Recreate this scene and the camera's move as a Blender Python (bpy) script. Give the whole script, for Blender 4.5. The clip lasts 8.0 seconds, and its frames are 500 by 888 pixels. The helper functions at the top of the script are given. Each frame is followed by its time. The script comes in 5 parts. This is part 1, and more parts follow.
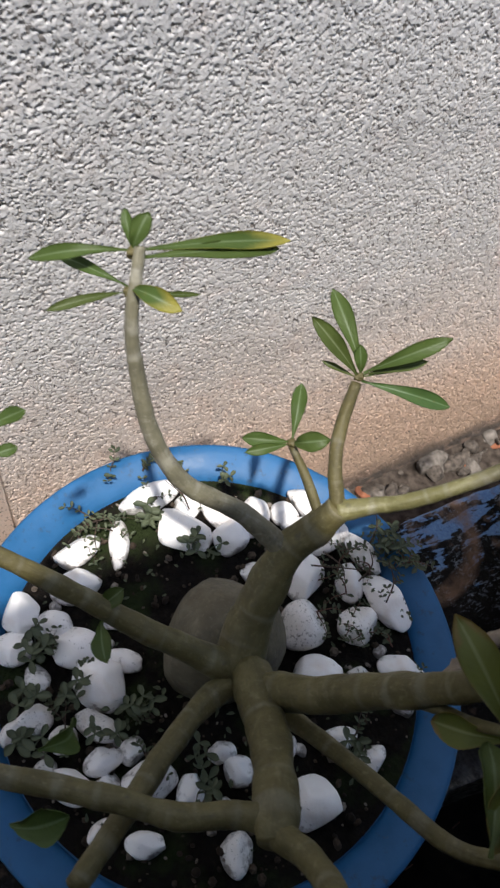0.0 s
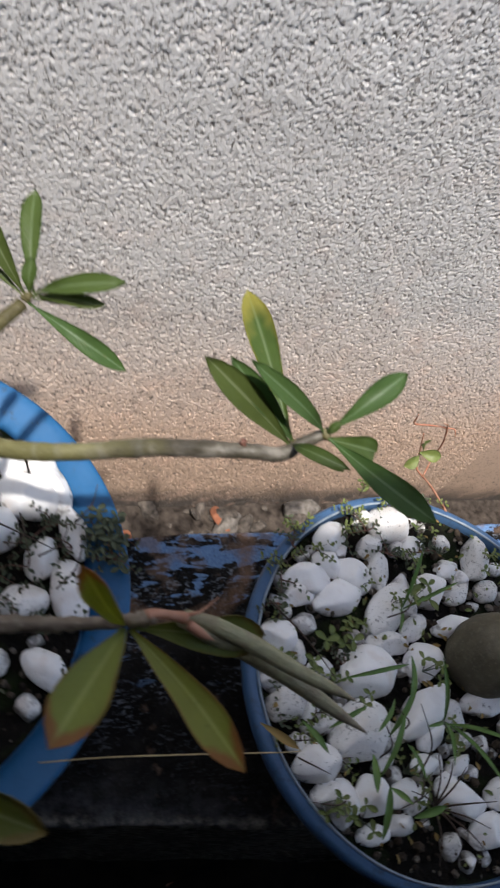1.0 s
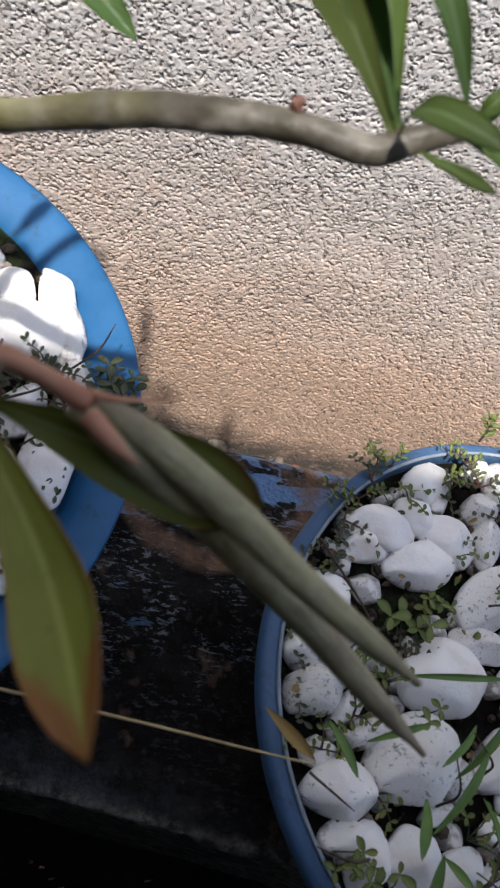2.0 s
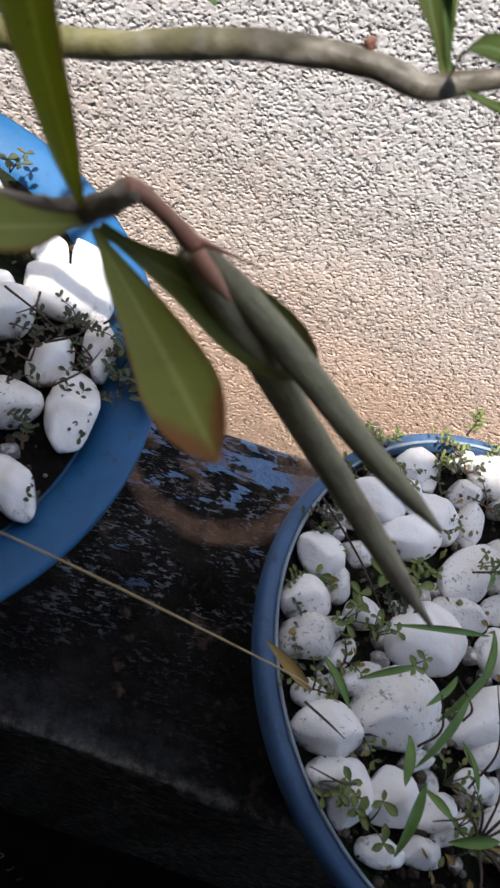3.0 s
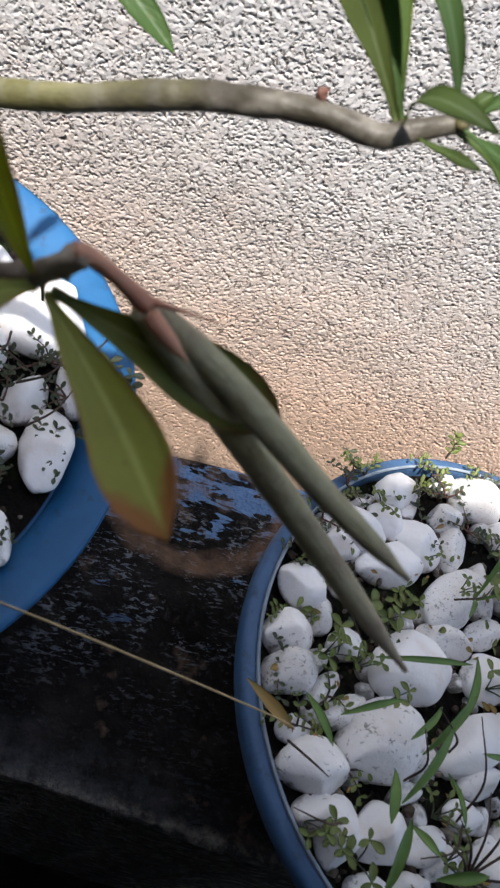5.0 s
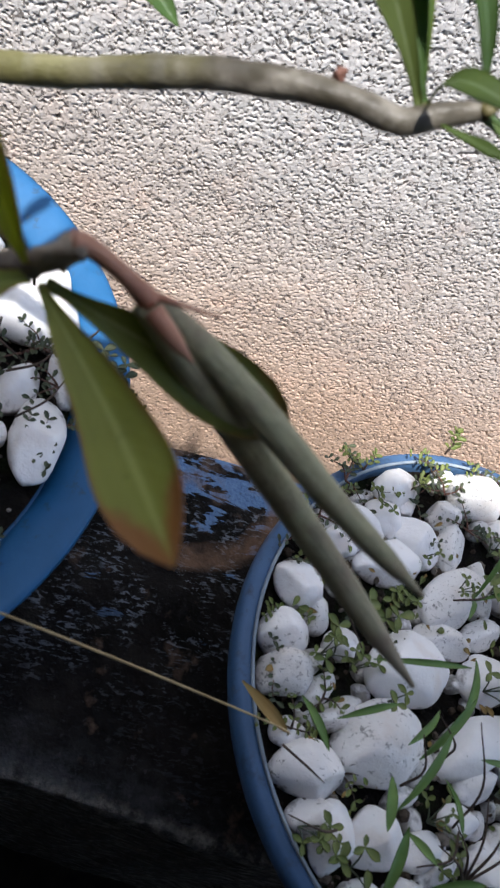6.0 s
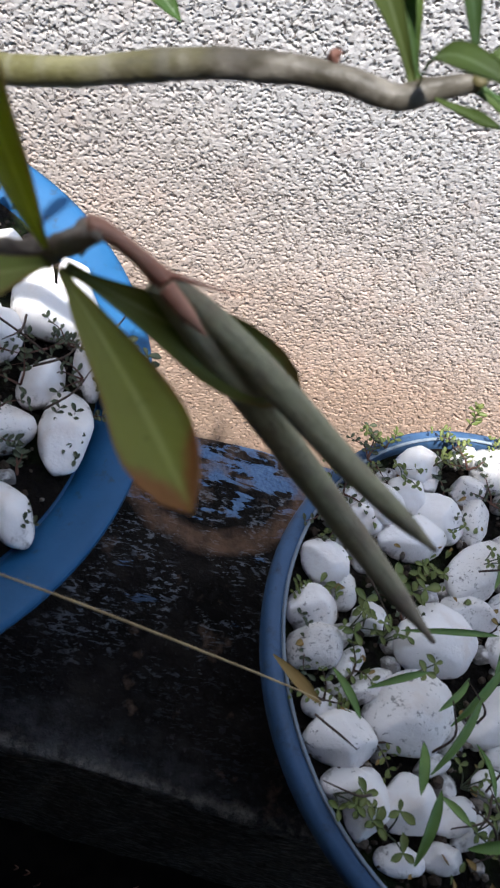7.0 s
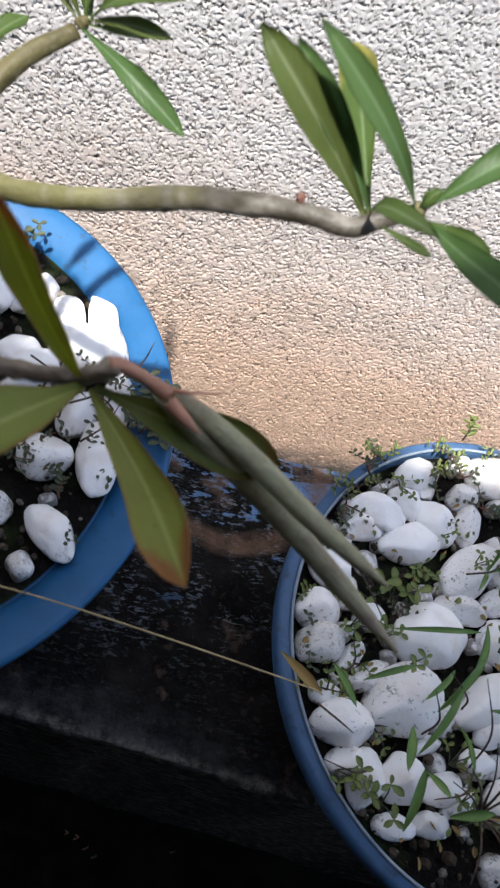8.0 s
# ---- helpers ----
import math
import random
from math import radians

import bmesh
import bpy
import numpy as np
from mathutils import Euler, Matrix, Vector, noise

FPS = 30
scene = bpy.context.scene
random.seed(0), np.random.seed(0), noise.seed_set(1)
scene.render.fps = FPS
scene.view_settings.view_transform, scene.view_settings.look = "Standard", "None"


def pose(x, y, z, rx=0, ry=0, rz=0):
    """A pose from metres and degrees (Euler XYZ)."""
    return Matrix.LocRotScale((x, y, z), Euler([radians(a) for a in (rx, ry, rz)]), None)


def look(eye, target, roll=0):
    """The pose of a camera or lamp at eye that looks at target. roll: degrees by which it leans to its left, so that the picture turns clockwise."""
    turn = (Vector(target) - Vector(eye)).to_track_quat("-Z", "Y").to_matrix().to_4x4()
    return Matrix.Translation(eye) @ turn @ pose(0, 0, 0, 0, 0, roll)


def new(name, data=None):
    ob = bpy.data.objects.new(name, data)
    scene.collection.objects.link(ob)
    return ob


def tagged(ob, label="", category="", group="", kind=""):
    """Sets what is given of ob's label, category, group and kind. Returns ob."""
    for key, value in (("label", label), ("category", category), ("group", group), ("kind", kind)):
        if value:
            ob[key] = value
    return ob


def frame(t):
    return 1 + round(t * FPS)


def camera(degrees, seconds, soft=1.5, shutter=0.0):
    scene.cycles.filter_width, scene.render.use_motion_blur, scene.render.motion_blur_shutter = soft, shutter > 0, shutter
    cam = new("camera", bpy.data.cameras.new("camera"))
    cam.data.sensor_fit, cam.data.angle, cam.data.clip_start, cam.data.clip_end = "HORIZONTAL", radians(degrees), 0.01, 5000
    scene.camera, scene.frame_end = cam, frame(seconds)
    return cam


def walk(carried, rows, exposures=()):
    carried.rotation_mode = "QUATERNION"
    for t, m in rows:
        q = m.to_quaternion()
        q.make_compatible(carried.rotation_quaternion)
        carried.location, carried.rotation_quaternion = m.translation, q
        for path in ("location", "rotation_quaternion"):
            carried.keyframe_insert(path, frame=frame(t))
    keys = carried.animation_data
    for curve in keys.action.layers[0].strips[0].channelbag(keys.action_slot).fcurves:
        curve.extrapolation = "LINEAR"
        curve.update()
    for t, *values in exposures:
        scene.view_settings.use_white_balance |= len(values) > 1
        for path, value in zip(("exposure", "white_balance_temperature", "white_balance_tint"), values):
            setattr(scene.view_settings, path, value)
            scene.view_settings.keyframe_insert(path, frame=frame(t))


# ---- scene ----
cam = camera(37.4, 8.0, soft=2.1, shutter=0.2)
cam.data.dof.use_dof, cam.data.dof.focus_distance, cam.data.dof.aperture_fstop = True, 0.58, 30.0
PATH = [
    (0, (0.53, 0.562, 0.952), (1.228, 1.454, -0.696), 13.2),
    (0.2, (0.559, 0.552, 0.946), (1.233, 1.417, -0.726), 12.7),
    (0.5, (0.614, 0.512, 0.952), (1.311, 1.382, -0.708), 13.6),
    (0.6, (0.629, 0.51, 0.948), (1.292, 1.389, -0.721), 17.0),
    (0.8, (0.668, 0.501, 0.936), (1.44, 1.433, -0.657), 29.0),
    (1, (0.726, 0.499, 0.916), (1.465, 1.444, -0.685), 32.9),
    (1.1, (0.753, 0.508, 0.889), (1.475, 1.376, -0.762), 37.6),
    (1.2, (0.763, 0.509, 0.876), (1.457, 1.406, -0.771), 37.4),
    (1.3, (0.785, 0.511, 0.844), (1.414, 1.475, -0.791), 36.8),
    (1.5, (0.814, 0.521, 0.787), (1.35, 1.488, -0.88), 36.4),
    (1.7, (0.822, 0.522, 0.746), (1.294, 1.443, -0.965), 34.4),
    (2.8, (0.786, 0.464, 0.753), (1.235, 1.605, -0.828), 36.8),
    (3, (0.798, 0.458, 0.744), (1.306, 1.528, -0.867), 38.2),
    (3.5, (0.807, 0.464, 0.743), (1.337, 1.517, -0.873), 38.0),
    (4, (0.803, 0.467, 0.742), (1.312, 1.54, -0.868), 36.9),
    (4.5, (0.805, 0.462, 0.75), (1.324, 1.569, -0.833), 36.2),
    (5.8, (0.796, 0.481, 0.747), (1.344, 1.582, -0.83), 37.8),
    (6, (0.8, 0.479, 0.741), (1.362, 1.554, -0.849), 39.2),
    (6.5, (0.804, 0.47, 0.746), (1.295, 1.514, -0.887), 34.9),
    (7, (0.802, 0.468, 0.747), (1.297, 1.526, -0.876), 34.6),
    (7.5, (0.803, 0.464, 0.749), (1.271, 1.484, -0.907), 33.8),
    (7.7, (0.803, 0.465, 0.762), (1.23, 1.466, -0.916), 31.9),
    (8, (0.796, 0.465, 0.81), (1.22, 1.459, -0.873), 31.8),
]
walk(cam, [(t, look(eye, target, roll)) for t, eye, target, roll in PATH],
     [(0.0, 0.30, 6700, 10), (1.0, 0.33, 6700, 10), (1.7, 0.42, 6700, 11), (3.0, 0.84, 6750, 11), (5.8, 0.80, 6500, 10), (6.5, 0.80, 6350, 10), (7.4, 0.90, 6350, 10), (8.0, 0.97, 6500, 10)])

# ---- light ----
SUN_WAY = Vector((0.53, 1.0, -2.7)).normalized()
sun_data = bpy.data.lights.new("sun", "SUN")
sun_data.energy, sun_data.angle, sun_data.color = 4.7, radians(1.6), (1.0, 0.965, 0.92)
sun = new("sun", sun_data)
sun.matrix_world = look((0.7, 0.6, 5), Vector((0.7, 0.6, 5)) + SUN_WAY)
world = bpy.data.worlds.new("sky")
scene.world = world
world.use_nodes = True
sky = world.node_tree.nodes.new("ShaderNodeTexSky")
sky.sky_type, sky.sun_disc = "NISHITA", False
sky.sun_elevation = math.asin(-SUN_WAY.z)
sky.sun_rotation = math.atan2(-SUN_WAY.x, -SUN_WAY.y)
background = world.node_tree.nodes["Background"]
background.inputs["Strength"].default_value = 0.215
world.node_tree.links.new(sky.outputs["Color"], background.inputs["Color"])


# ---- materials ----
class Mat:
    """A node material with short ways to add nodes."""

    def __init__(self, name, rough=0.6, metal=0.0, spec=0.5):
        self.m = bpy.data.materials.new(name)
        self.m.use_nodes = True
        self.t = self.m.node_tree
        self.p = self.t.nodes["Principled BSDF"]
        self.p.inputs["Roughness"].default_value = rough
        self.p.inputs["Metallic"].default_value = metal
        self.p.inputs["Specular IOR Level"].default_value = spec
        self.pos = self.t.nodes.new("ShaderNodeTexCoord").outputs["Object"]
        self.where = self.t.nodes.new("ShaderNodeNewGeometry").outputs["Position"]

    def link(self, a, b):
        self.t.links.new(a, b)

    def noise(self, scale, detail=4.0, rough=0.55, src=None, distort=0.0):
        n = self.t.nodes.new("ShaderNodeTexNoise")
        n.inputs["Scale"].default_value, n.inputs["Detail"].default_value = scale, detail
        n.inputs["Roughness"].default_value, n.inputs["Distortion"].default_value = rough, distort
        self.link(src or self.where, n.inputs["Vector"])
        return n.outputs["Fac"]

    def cells(self, scale, feature="F1", src=None):
        n = self.t.nodes.new("ShaderNodeTexVoronoi")
        n.feature = feature
        n.inputs["Scale"].default_value = scale
        self.link(src or self.where, n.inputs["Vector"])
        return n.outputs["Distance"]

    def ramp(self, fac, *stops):
        n = self.t.nodes.new("ShaderNodeValToRGB")
        e = n.color_ramp.elements
        while len(e) < len(stops):
            e.new(0.5)
        for k, (at, c) in zip(e, stops):
            k.position = at
            k.color = (c, c, c, 1) if isinstance(c, (int, float)) else (*c, 1)
        self.link(fac, n.inputs["Fac"])
        return n.outputs["Color"]

    def mix(self, fac, a, b, mode="MIX"):
        n = self.t.nodes.new("ShaderNodeMix")
        n.data_type, n.blend_type = "RGBA", mode
        for at, v in ((0, fac), (6, a), (7, b)):
            if isinstance(v, (int, float)):
                n.inputs[at].default_value = v
            elif isinstance(v, tuple):
                n.inputs[at].default_value = (*v, 1)
            else:
                self.link(v, n.inputs[at])
        return n.outputs[2]

    def math(self, op, a, b=0.0, clamp=False):
        n = self.t.nodes.new("ShaderNodeMath")
        n.operation, n.use_clamp = op, clamp
        for at, v in ((0, a), (1, b)):
            if isinstance(v, (int, float)):
                n.inputs[at].default_value = v
            else:
                self.link(v, n.inputs[at])
        return n.outputs[0]

    def axis(self, which, src=None):
        n = self.t.nodes.new("ShaderNodeSeparateXYZ")
        self.link(src or self.where, n.inputs[0])
        return n.outputs[which]

    def uv(self):
        return self.t.nodes.new("ShaderNodeUVMap").outputs["UV"]

    def chance(self):
        return self.t.nodes.new("ShaderNodeObjectInfo").outputs["Random"]

    def island(self):
        return self.t.nodes.new("ShaderNodeNewGeometry").outputs["Random Per Island"]

    def bump(self, height, strength=0.4, distance=0.001):
        n = self.t.nodes.new("ShaderNodeBump")
        n.inputs["Strength"].default_value, n.inputs["Distance"].default_value = strength, distance
        self.link(height, n.inputs["Height"])
        self.link(n.outputs["Normal"], self.p.inputs["Normal"])

    def colour(self, c):
        if isinstance(c, tuple):
            self.p.inputs["Base Color"].default_value = (*c, 1)
        else:
            self.link(c, self.p.inputs["Base Color"])
        return self

    def rough(self, r):
        self.link(r, self.p.inputs["Roughness"])

    def thin(self, colour, share):
        """Let part of the light through, as a leaf does."""
        tr = self.t.nodes.new("ShaderNodeBsdfTranslucent")
        self.link(colour, tr.inputs["Color"])
        mx = self.t.nodes.new("ShaderNodeMixShader")
        mx.inputs[0].default_value = share
        self.link(self.p.outputs[0], mx.inputs[1])
        self.link(tr.outputs[0], mx.inputs[2])
        self.link(mx.outputs[0], self.t.nodes["Material Output"].inputs["Surface"])


def stucco():
    m = Mat("stucco", 0.85, spec=0.25)
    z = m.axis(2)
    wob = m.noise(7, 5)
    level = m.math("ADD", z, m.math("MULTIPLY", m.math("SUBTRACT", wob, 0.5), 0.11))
    # the lowest stops darken the wall's foot, dirt and shadow together
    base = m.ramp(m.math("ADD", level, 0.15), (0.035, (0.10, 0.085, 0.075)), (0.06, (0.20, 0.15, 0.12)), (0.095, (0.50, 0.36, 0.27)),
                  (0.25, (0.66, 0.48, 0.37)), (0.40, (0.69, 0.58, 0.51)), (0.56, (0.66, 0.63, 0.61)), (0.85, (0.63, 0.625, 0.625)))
    fine = m.noise(420, 3)
    c = m.mix(0.35, base, m.ramp(fine, (0.3, 0.45), (0.7, 0.95)), "MULTIPLY")
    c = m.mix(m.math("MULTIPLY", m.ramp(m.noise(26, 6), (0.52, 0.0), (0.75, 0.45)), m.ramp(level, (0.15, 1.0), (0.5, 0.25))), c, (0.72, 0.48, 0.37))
    # dark flecks stand in for the shadow inside the coat's small pits
    dark_flecks = m.ramp(m.noise(230, 2.5, 0.6, None, 0.8), (0.358, 0.85), (0.408, 0.0))
    c = m.mix(dark_flecks, c, (0.11, 0.095, 0.085))
    m.colour(c)
    m.bump(m.math("ADD", m.noise(300, 4), m.math("MULTIPLY", m.noise(900, 2), 0.4)), 0.55, 0.0014)
    return m.m


def wet_concrete():
    m = Mat("mossy_concrete", 0.6, spec=0.1)
    y = m.axis(1)
    n1, n2, n3 = m.noise(22, 6), m.noise(95, 5), m.noise(350, 3)
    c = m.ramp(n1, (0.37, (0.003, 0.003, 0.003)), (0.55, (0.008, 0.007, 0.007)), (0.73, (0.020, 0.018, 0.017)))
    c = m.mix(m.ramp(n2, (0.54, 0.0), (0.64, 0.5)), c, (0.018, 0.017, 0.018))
    shards = m.t.nodes.new("ShaderNodeMapping")
    shards.inputs["Scale"].default_value = (0.5, 1.3, 1)
    m.link(m.where, shards.inputs[0])
    chips = m.ramp(m.noise(260, 5, 0.7, shards.outputs[0], 0.4), (0.545, 0.0), (0.58, 1.0))
    scaly = m.math("MULTIPLY", m.ramp(m.noise(30, 3), (0.44, 0.0), (0.56, 0.95)), m.ramp(m.math("SUBTRACT", y, 0.58), (0.0, 0.1), (0.06, 1.0)))
    c = m.mix(m.math("MULTIPLY", chips, scaly), c, m.mix(m.noise(60, 3), (0.10, 0.14, 0.21), (0.20, 0.215, 0.23)))
    # flakes of blue paint, thicker towards the back edge
    near = m.math("MULTIPLY", m.math("SUBTRACT", y, 0.67, True), 9.5, True)
    stretched = m.t.nodes.new("ShaderNodeMapping")
    stretched.inputs["Scale"].default_value = (0.5, 1.5, 1)
    m.link(m.where, stretched.inputs[0])
    flake = m.noise(44, 7, 0.62, stretched.outputs[0], 0.3)
    lim = m.math("MULTIPLY", near, 0.165)
    mask = m.ramp(m.math("ADD", flake, lim), (0.64, 0.0), (0.66, 1.0))
    mask = m.math("MULTIPLY", mask, m.ramp(m.math("SUBTRACT", y, 0.62), (0.0, 0.0), (0.05, 1.0)))
    c = m.mix(mask, c, m.mix(n3, (0.05, 0.115, 0.27), (0.20, 0.33, 0.54)))
    sand = m.ramp(m.math("ADD", m.noise(38, 5), m.math("MULTIPLY", near, 0.14)), (0.61, 0.0), (0.73, 0.6))
    c = m.mix(sand, c, m.mix(n3, (0.10, 0.062, 0.042), (0.24, 0.17, 0.13)))
    grey = m.ramp(m.noise(190, 4), (0.62, 0.0), (0.7, 0.5))
    c = m.mix(grey, c, (0.05, 0.05, 0.056))
    dx, dy = m.math("SUBTRACT", m.axis(0), 0.923), m.math("SUBTRACT", y, 0.769)
    ring = m.math("SQRT", m.math("ADD", m.math("MULTIPLY", dx, dx), m.math("MULTIPLY", dy, dy)))
    ring = m.math("ABSOLUTE", m.math("SUBTRACT", m.math("ADD", ring, m.math("MULTIPLY", m.math("SUBTRACT", m.noise(46, 3), 0.5), 0.016)), 0.078))
    c = m.mix(m.math("MULTIPLY", m.ramp(ring, (0.004, 0.8), (0.011, 0.0)), m.ramp(n2, (0.3, 0.4), (0.6, 1.0))), c, (0.20, 0.125, 0.085))
    front = m.math("SUBTRACT", y, m.math("SUBTRACT", 0.6745, m.math("MULTIPLY", m.axis(0), 0.17)))
    dust = m.ramp(m.math("ADD", front, m.math("MULTIPLY", m.noise(30, 5), 0.05)), (0.030, 1.0), (0.068, 0.0))
    dust = m.math("MULTIPLY", dust, m.math("MULTIPLY", m.ramp(m.axis(0), (0.86, 1.0), (0.97, 0.25)), m.ramp(m.axis(2), (0.252, 0.0), (0.262, 1.0))))
    c = m.mix(m.math("MULTIPLY", dust, m.ramp(m.noise(80, 6, 0.65), (0.40, 0.15), (0.62, 0.8))), c, (0.068, 0.072, 0.080))
    edge = m.ramp(m.math("ADD", m.math("ABSOLUTE", m.math("SUBTRACT", front, 0.004)), m.math("MULTIPLY", m.noise(90, 5), 0.016)), (0.007, 1.0), (0.014, 0.0))
    c = m.mix(m.math("MULTIPLY", edge, m.ramp(m.noise(120, 5, 0.7), (0.42, 0.1), (0.58, 0.9))), c, (0.20, 0.185, 0.165))
    m.colour(c)
    m.rough(m.ramp(n2, (0.38, 0.30), (0.56, 0.85)))
    m.bump(m.math("ADD", n2, m.math("MULTIPLY", n3, 0.6)), 0.8, 0.003)
    return m.m


def soil():
    m = Mat("potting_soil", 0.95, spec=0.2)
    c = m.ramp(m.noise(120, 6), (0.3, (0.003, 0.0025, 0.002)), (0.6, (0.008, 0.006, 0.0045)), (0.8, (0.022, 0.016, 0.012)))
    c = m.mix(m.ramp(m.noise(22, 4), (0.52, 0.0), (0.66, 0.6)), c, (0.020, 0.034, 0.008))
    m.colour(c)
    m.bump(m.noise(300, 4), 1.0, 0.003)
    return m.m


def blue_plastic(name, tint, worn):
    m = Mat(name, 0.42, spec=0.28)
    n = m.noise(30, 5)
    c = m.mix(m.ramp(n, (0.35, 0.0), (0.75, 0.5)), tint, tuple(min(1, v * 1.5 + 0.02) for v in tint))
    c = m.mix(m.ramp(m.noise(90, 6, 0.7), (0.58 - 0.1 * worn, 0.0), (0.74, 0.75)), c, (0.03, 0.035, 0.04))
    pale = m.ramp(m.noise(180, 3), (0.66, 0.0), (0.80, 0.1 + 0.5 * worn))
    c = m.mix(pale, c, (0.26, 0.32, 0.40))
    m.colour(c)
    m.rough(m.ramp(n, (0.3, 0.32), (0.7, 0.6)))
    m.bump(m.noise(160, 4), 0.25, 0.001)
    return m.m


def quartz(name="white_quartz", flecks=0.0):
    m = Mat(name, 0.55, spec=0.4)
    r = m.chance()
    c = m.mix(r, (0.92, 0.91, 0.905), (0.85, 0.83, 0.82))
    vein = m.ramp(m.noise(55, 6, 0.6), (0.45, 0.0), (0.75, 0.30))
    c = m.mix(vein, c, (0.60, 0.58, 0.58))
    warm = m.ramp(m.noise(38, 4), (0.54, 0.0), (0.74, 0.38))
    c = m.mix(warm, c, (0.62, 0.47, 0.36))
    # specks of soil, more of them on some stones than on others
    dirty = m.math("ADD", m.math("MULTIPLY", m.math("POWER", r, 5.0), 0.10), m.math("MULTIPLY", m.math("SUBTRACT", m.noise(45, 3), 0.5), 0.22))
    speck = m.ramp(m.math("ADD", m.noise(240, 6, 0.7, None, 0.5), dirty), (0.672, 0.0), (0.72, 0.65))
    c = m.mix(speck, c, (0.035, 0.03, 0.025))
    if flecks:
        c = m.mix(flecks, c, (0.46, 0.44, 0.40))
        c = m.mix(m.ramp(m.noise(430, 4, 0.65, None, 1.0), (0.56 + 0.10 * (0.45 - flecks), 0.0), (0.63 + 0.10 * (0.45 - flecks), 0.75)), c, (0.06, 0.055, 0.05))
    # patchy brown that thickens towards each pebble's base
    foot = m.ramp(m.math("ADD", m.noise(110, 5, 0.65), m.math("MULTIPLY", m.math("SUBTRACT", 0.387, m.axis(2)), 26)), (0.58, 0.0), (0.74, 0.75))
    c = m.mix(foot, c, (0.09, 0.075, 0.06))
    m.colour(c)
    m.bump(m.math("ADD", m.noise(110, 5), m.math("MULTIPLY", m.noise(500, 3), 0.3)), 0.35, 0.0025)
    m.p.inputs["Subsurface Weight"].default_value = 0.06
    m.p.inputs["Subsurface Radius"].default_value = (0.004, 0.004, 0.004)
    return m.m


def bark(name, base, pale, scars, grey_from=None):
    m = Mat(name, 0.6 if grey_from is None else 0.48, spec=0.35)
    n = m.noise(60, 5)
    c = m.ramp(n, (0.3, tuple(v * 0.7 for v in base)), (0.55, base), (0.8, pale))
    uv = m.uv()
    ring = m.noise(1.6, 2, 0.5, uv)
    c = m.mix(m.ramp(m.noise(210, 4), (0.54, 0.0), (0.72, 0.28)), c, tuple(min(1, v * 1.25 + 0.03) for v in pale))
    c = m.mix(m.ramp(ring, (0.55, 0.0), (0.66, scars)), c, (0.27, 0.26, 0.21))
    c = m.mix(m.ramp(m.noise(130, 5), (0.62, 0.0), (0.74, 0.6)), c, (0.05, 0.045, 0.035))
    c = m.mix(m.ramp(m.noise(420, 3), (0.60, 0.0), (0.70, 0.18)), c, tuple(min(1, v * 1.3 + 0.03) for v in pale))
    streak = m.t.nodes.new("ShaderNodeMapping")
    streak.inputs["Scale"].default_value = (70, 1.5, 1)
    m.link(uv, streak.inputs[0])
    c = m.mix(m.ramp(m.noise(1.0, 5, 0.6, streak.outputs[0]), (0.5, 0.0), (0.75, 0.5)), c, tuple(v * 0.45 for v in base))
    if grey_from is not None:
        old = m.ramp(m.noise(75, 5), (0.38, (0.034, 0.028, 0.023)), (0.52, (0.078, 0.068, 0.058)), (0.70, (0.24, 0.22, 0.195)))
        along = m.math("ADD", m.math("MULTIPLY", m.axis(1, uv), 0.1), m.math("MULTIPLY", m.math("SUBTRACT", m.noise(45, 3), 0.5), 0.25))
        c = m.mix(m.ramp(along, (grey_from, 0.0), (grey_from + 0.22, 0.9)), c, old)
    m.colour(c)
    m.bump(m.math("ADD", m.noise(240, 4), m.noise(90, 3)), 0.5, 0.0014)
    return m.m


def leaf_skin(name, base, edge, tip, tip_at, thin_share=0.48):
    m = Mat(name, 0.46, spec=0.34)
    uv = m.uv()
    u, v = m.axis(0, uv), m.axis(1, uv)
    n = m.noise(90, 4)
    r = m.chance()
    c = m.mix(n, tuple(k * 0.75 for k in base), tuple(k * 1.25 for k in base))
    c = m.mix(m.math("MULTIPLY", r, 0.5), c, edge)
    off = m.math("ABSOLUTE", m.math("SUBTRACT", u, 0.5))
    c = m.mix(m.ramp(off, (0.02, 0.75), (0.07, 0.0)), c, tuple(min(0.6, k * 1.35 + 0.09) for k in base))
    side = m.math("MULTIPLY", m.math("ABSOLUTE", m.math("SUBTRACT", m.math("FRACT", m.math("ADD", m.math("MULTIPLY", v, 14.0), m.math("MULTIPLY", off, -5.0))), 0.5)), 2.0)
    c = m.mix(m.ramp(side, (0.0, 0.06), (0.16, 0.0)), c, (0.20, 0.27, 0.12))
    if tip:
        fade = m.math("ADD", v, m.math("MULTIPLY", m.math("SUBTRACT", m.noise(60, 3), 0.5), 0.35))
        fade = m.math("ADD", fade, m.math("MULTIPLY", off, 0.35))
        c = m.mix(m.ramp(fade, (tip_at, 0.0), (min(0.99, tip_at + 0.22), 0.9)), c, tip)
        rim = m.math("ADD", off, m.math("MULTIPLY", m.math("SUBTRACT", m.noise(120, 3), 0.5), 0.10))
        c = m.mix(m.ramp(rim, (0.43, 0.0), (0.50, 0.6)), c, tip)
    spots = m.ramp(m.noise(260, 3), (0.66, 0.0), (0.74, 0.5))
    c = m.mix(spots, c, (0.16, 0.17, 0.05))
    m.colour(c)
    m.bump(m.math("ADD", m.noise(200, 3), m.math("MULTIPLY", side, 0.4)), 0.2, 0.0008)
    m.thin(m.mix(1.0, c, (1.0, 1.05, 0.7), "MULTIPLY"), thin_share)
    return m.m


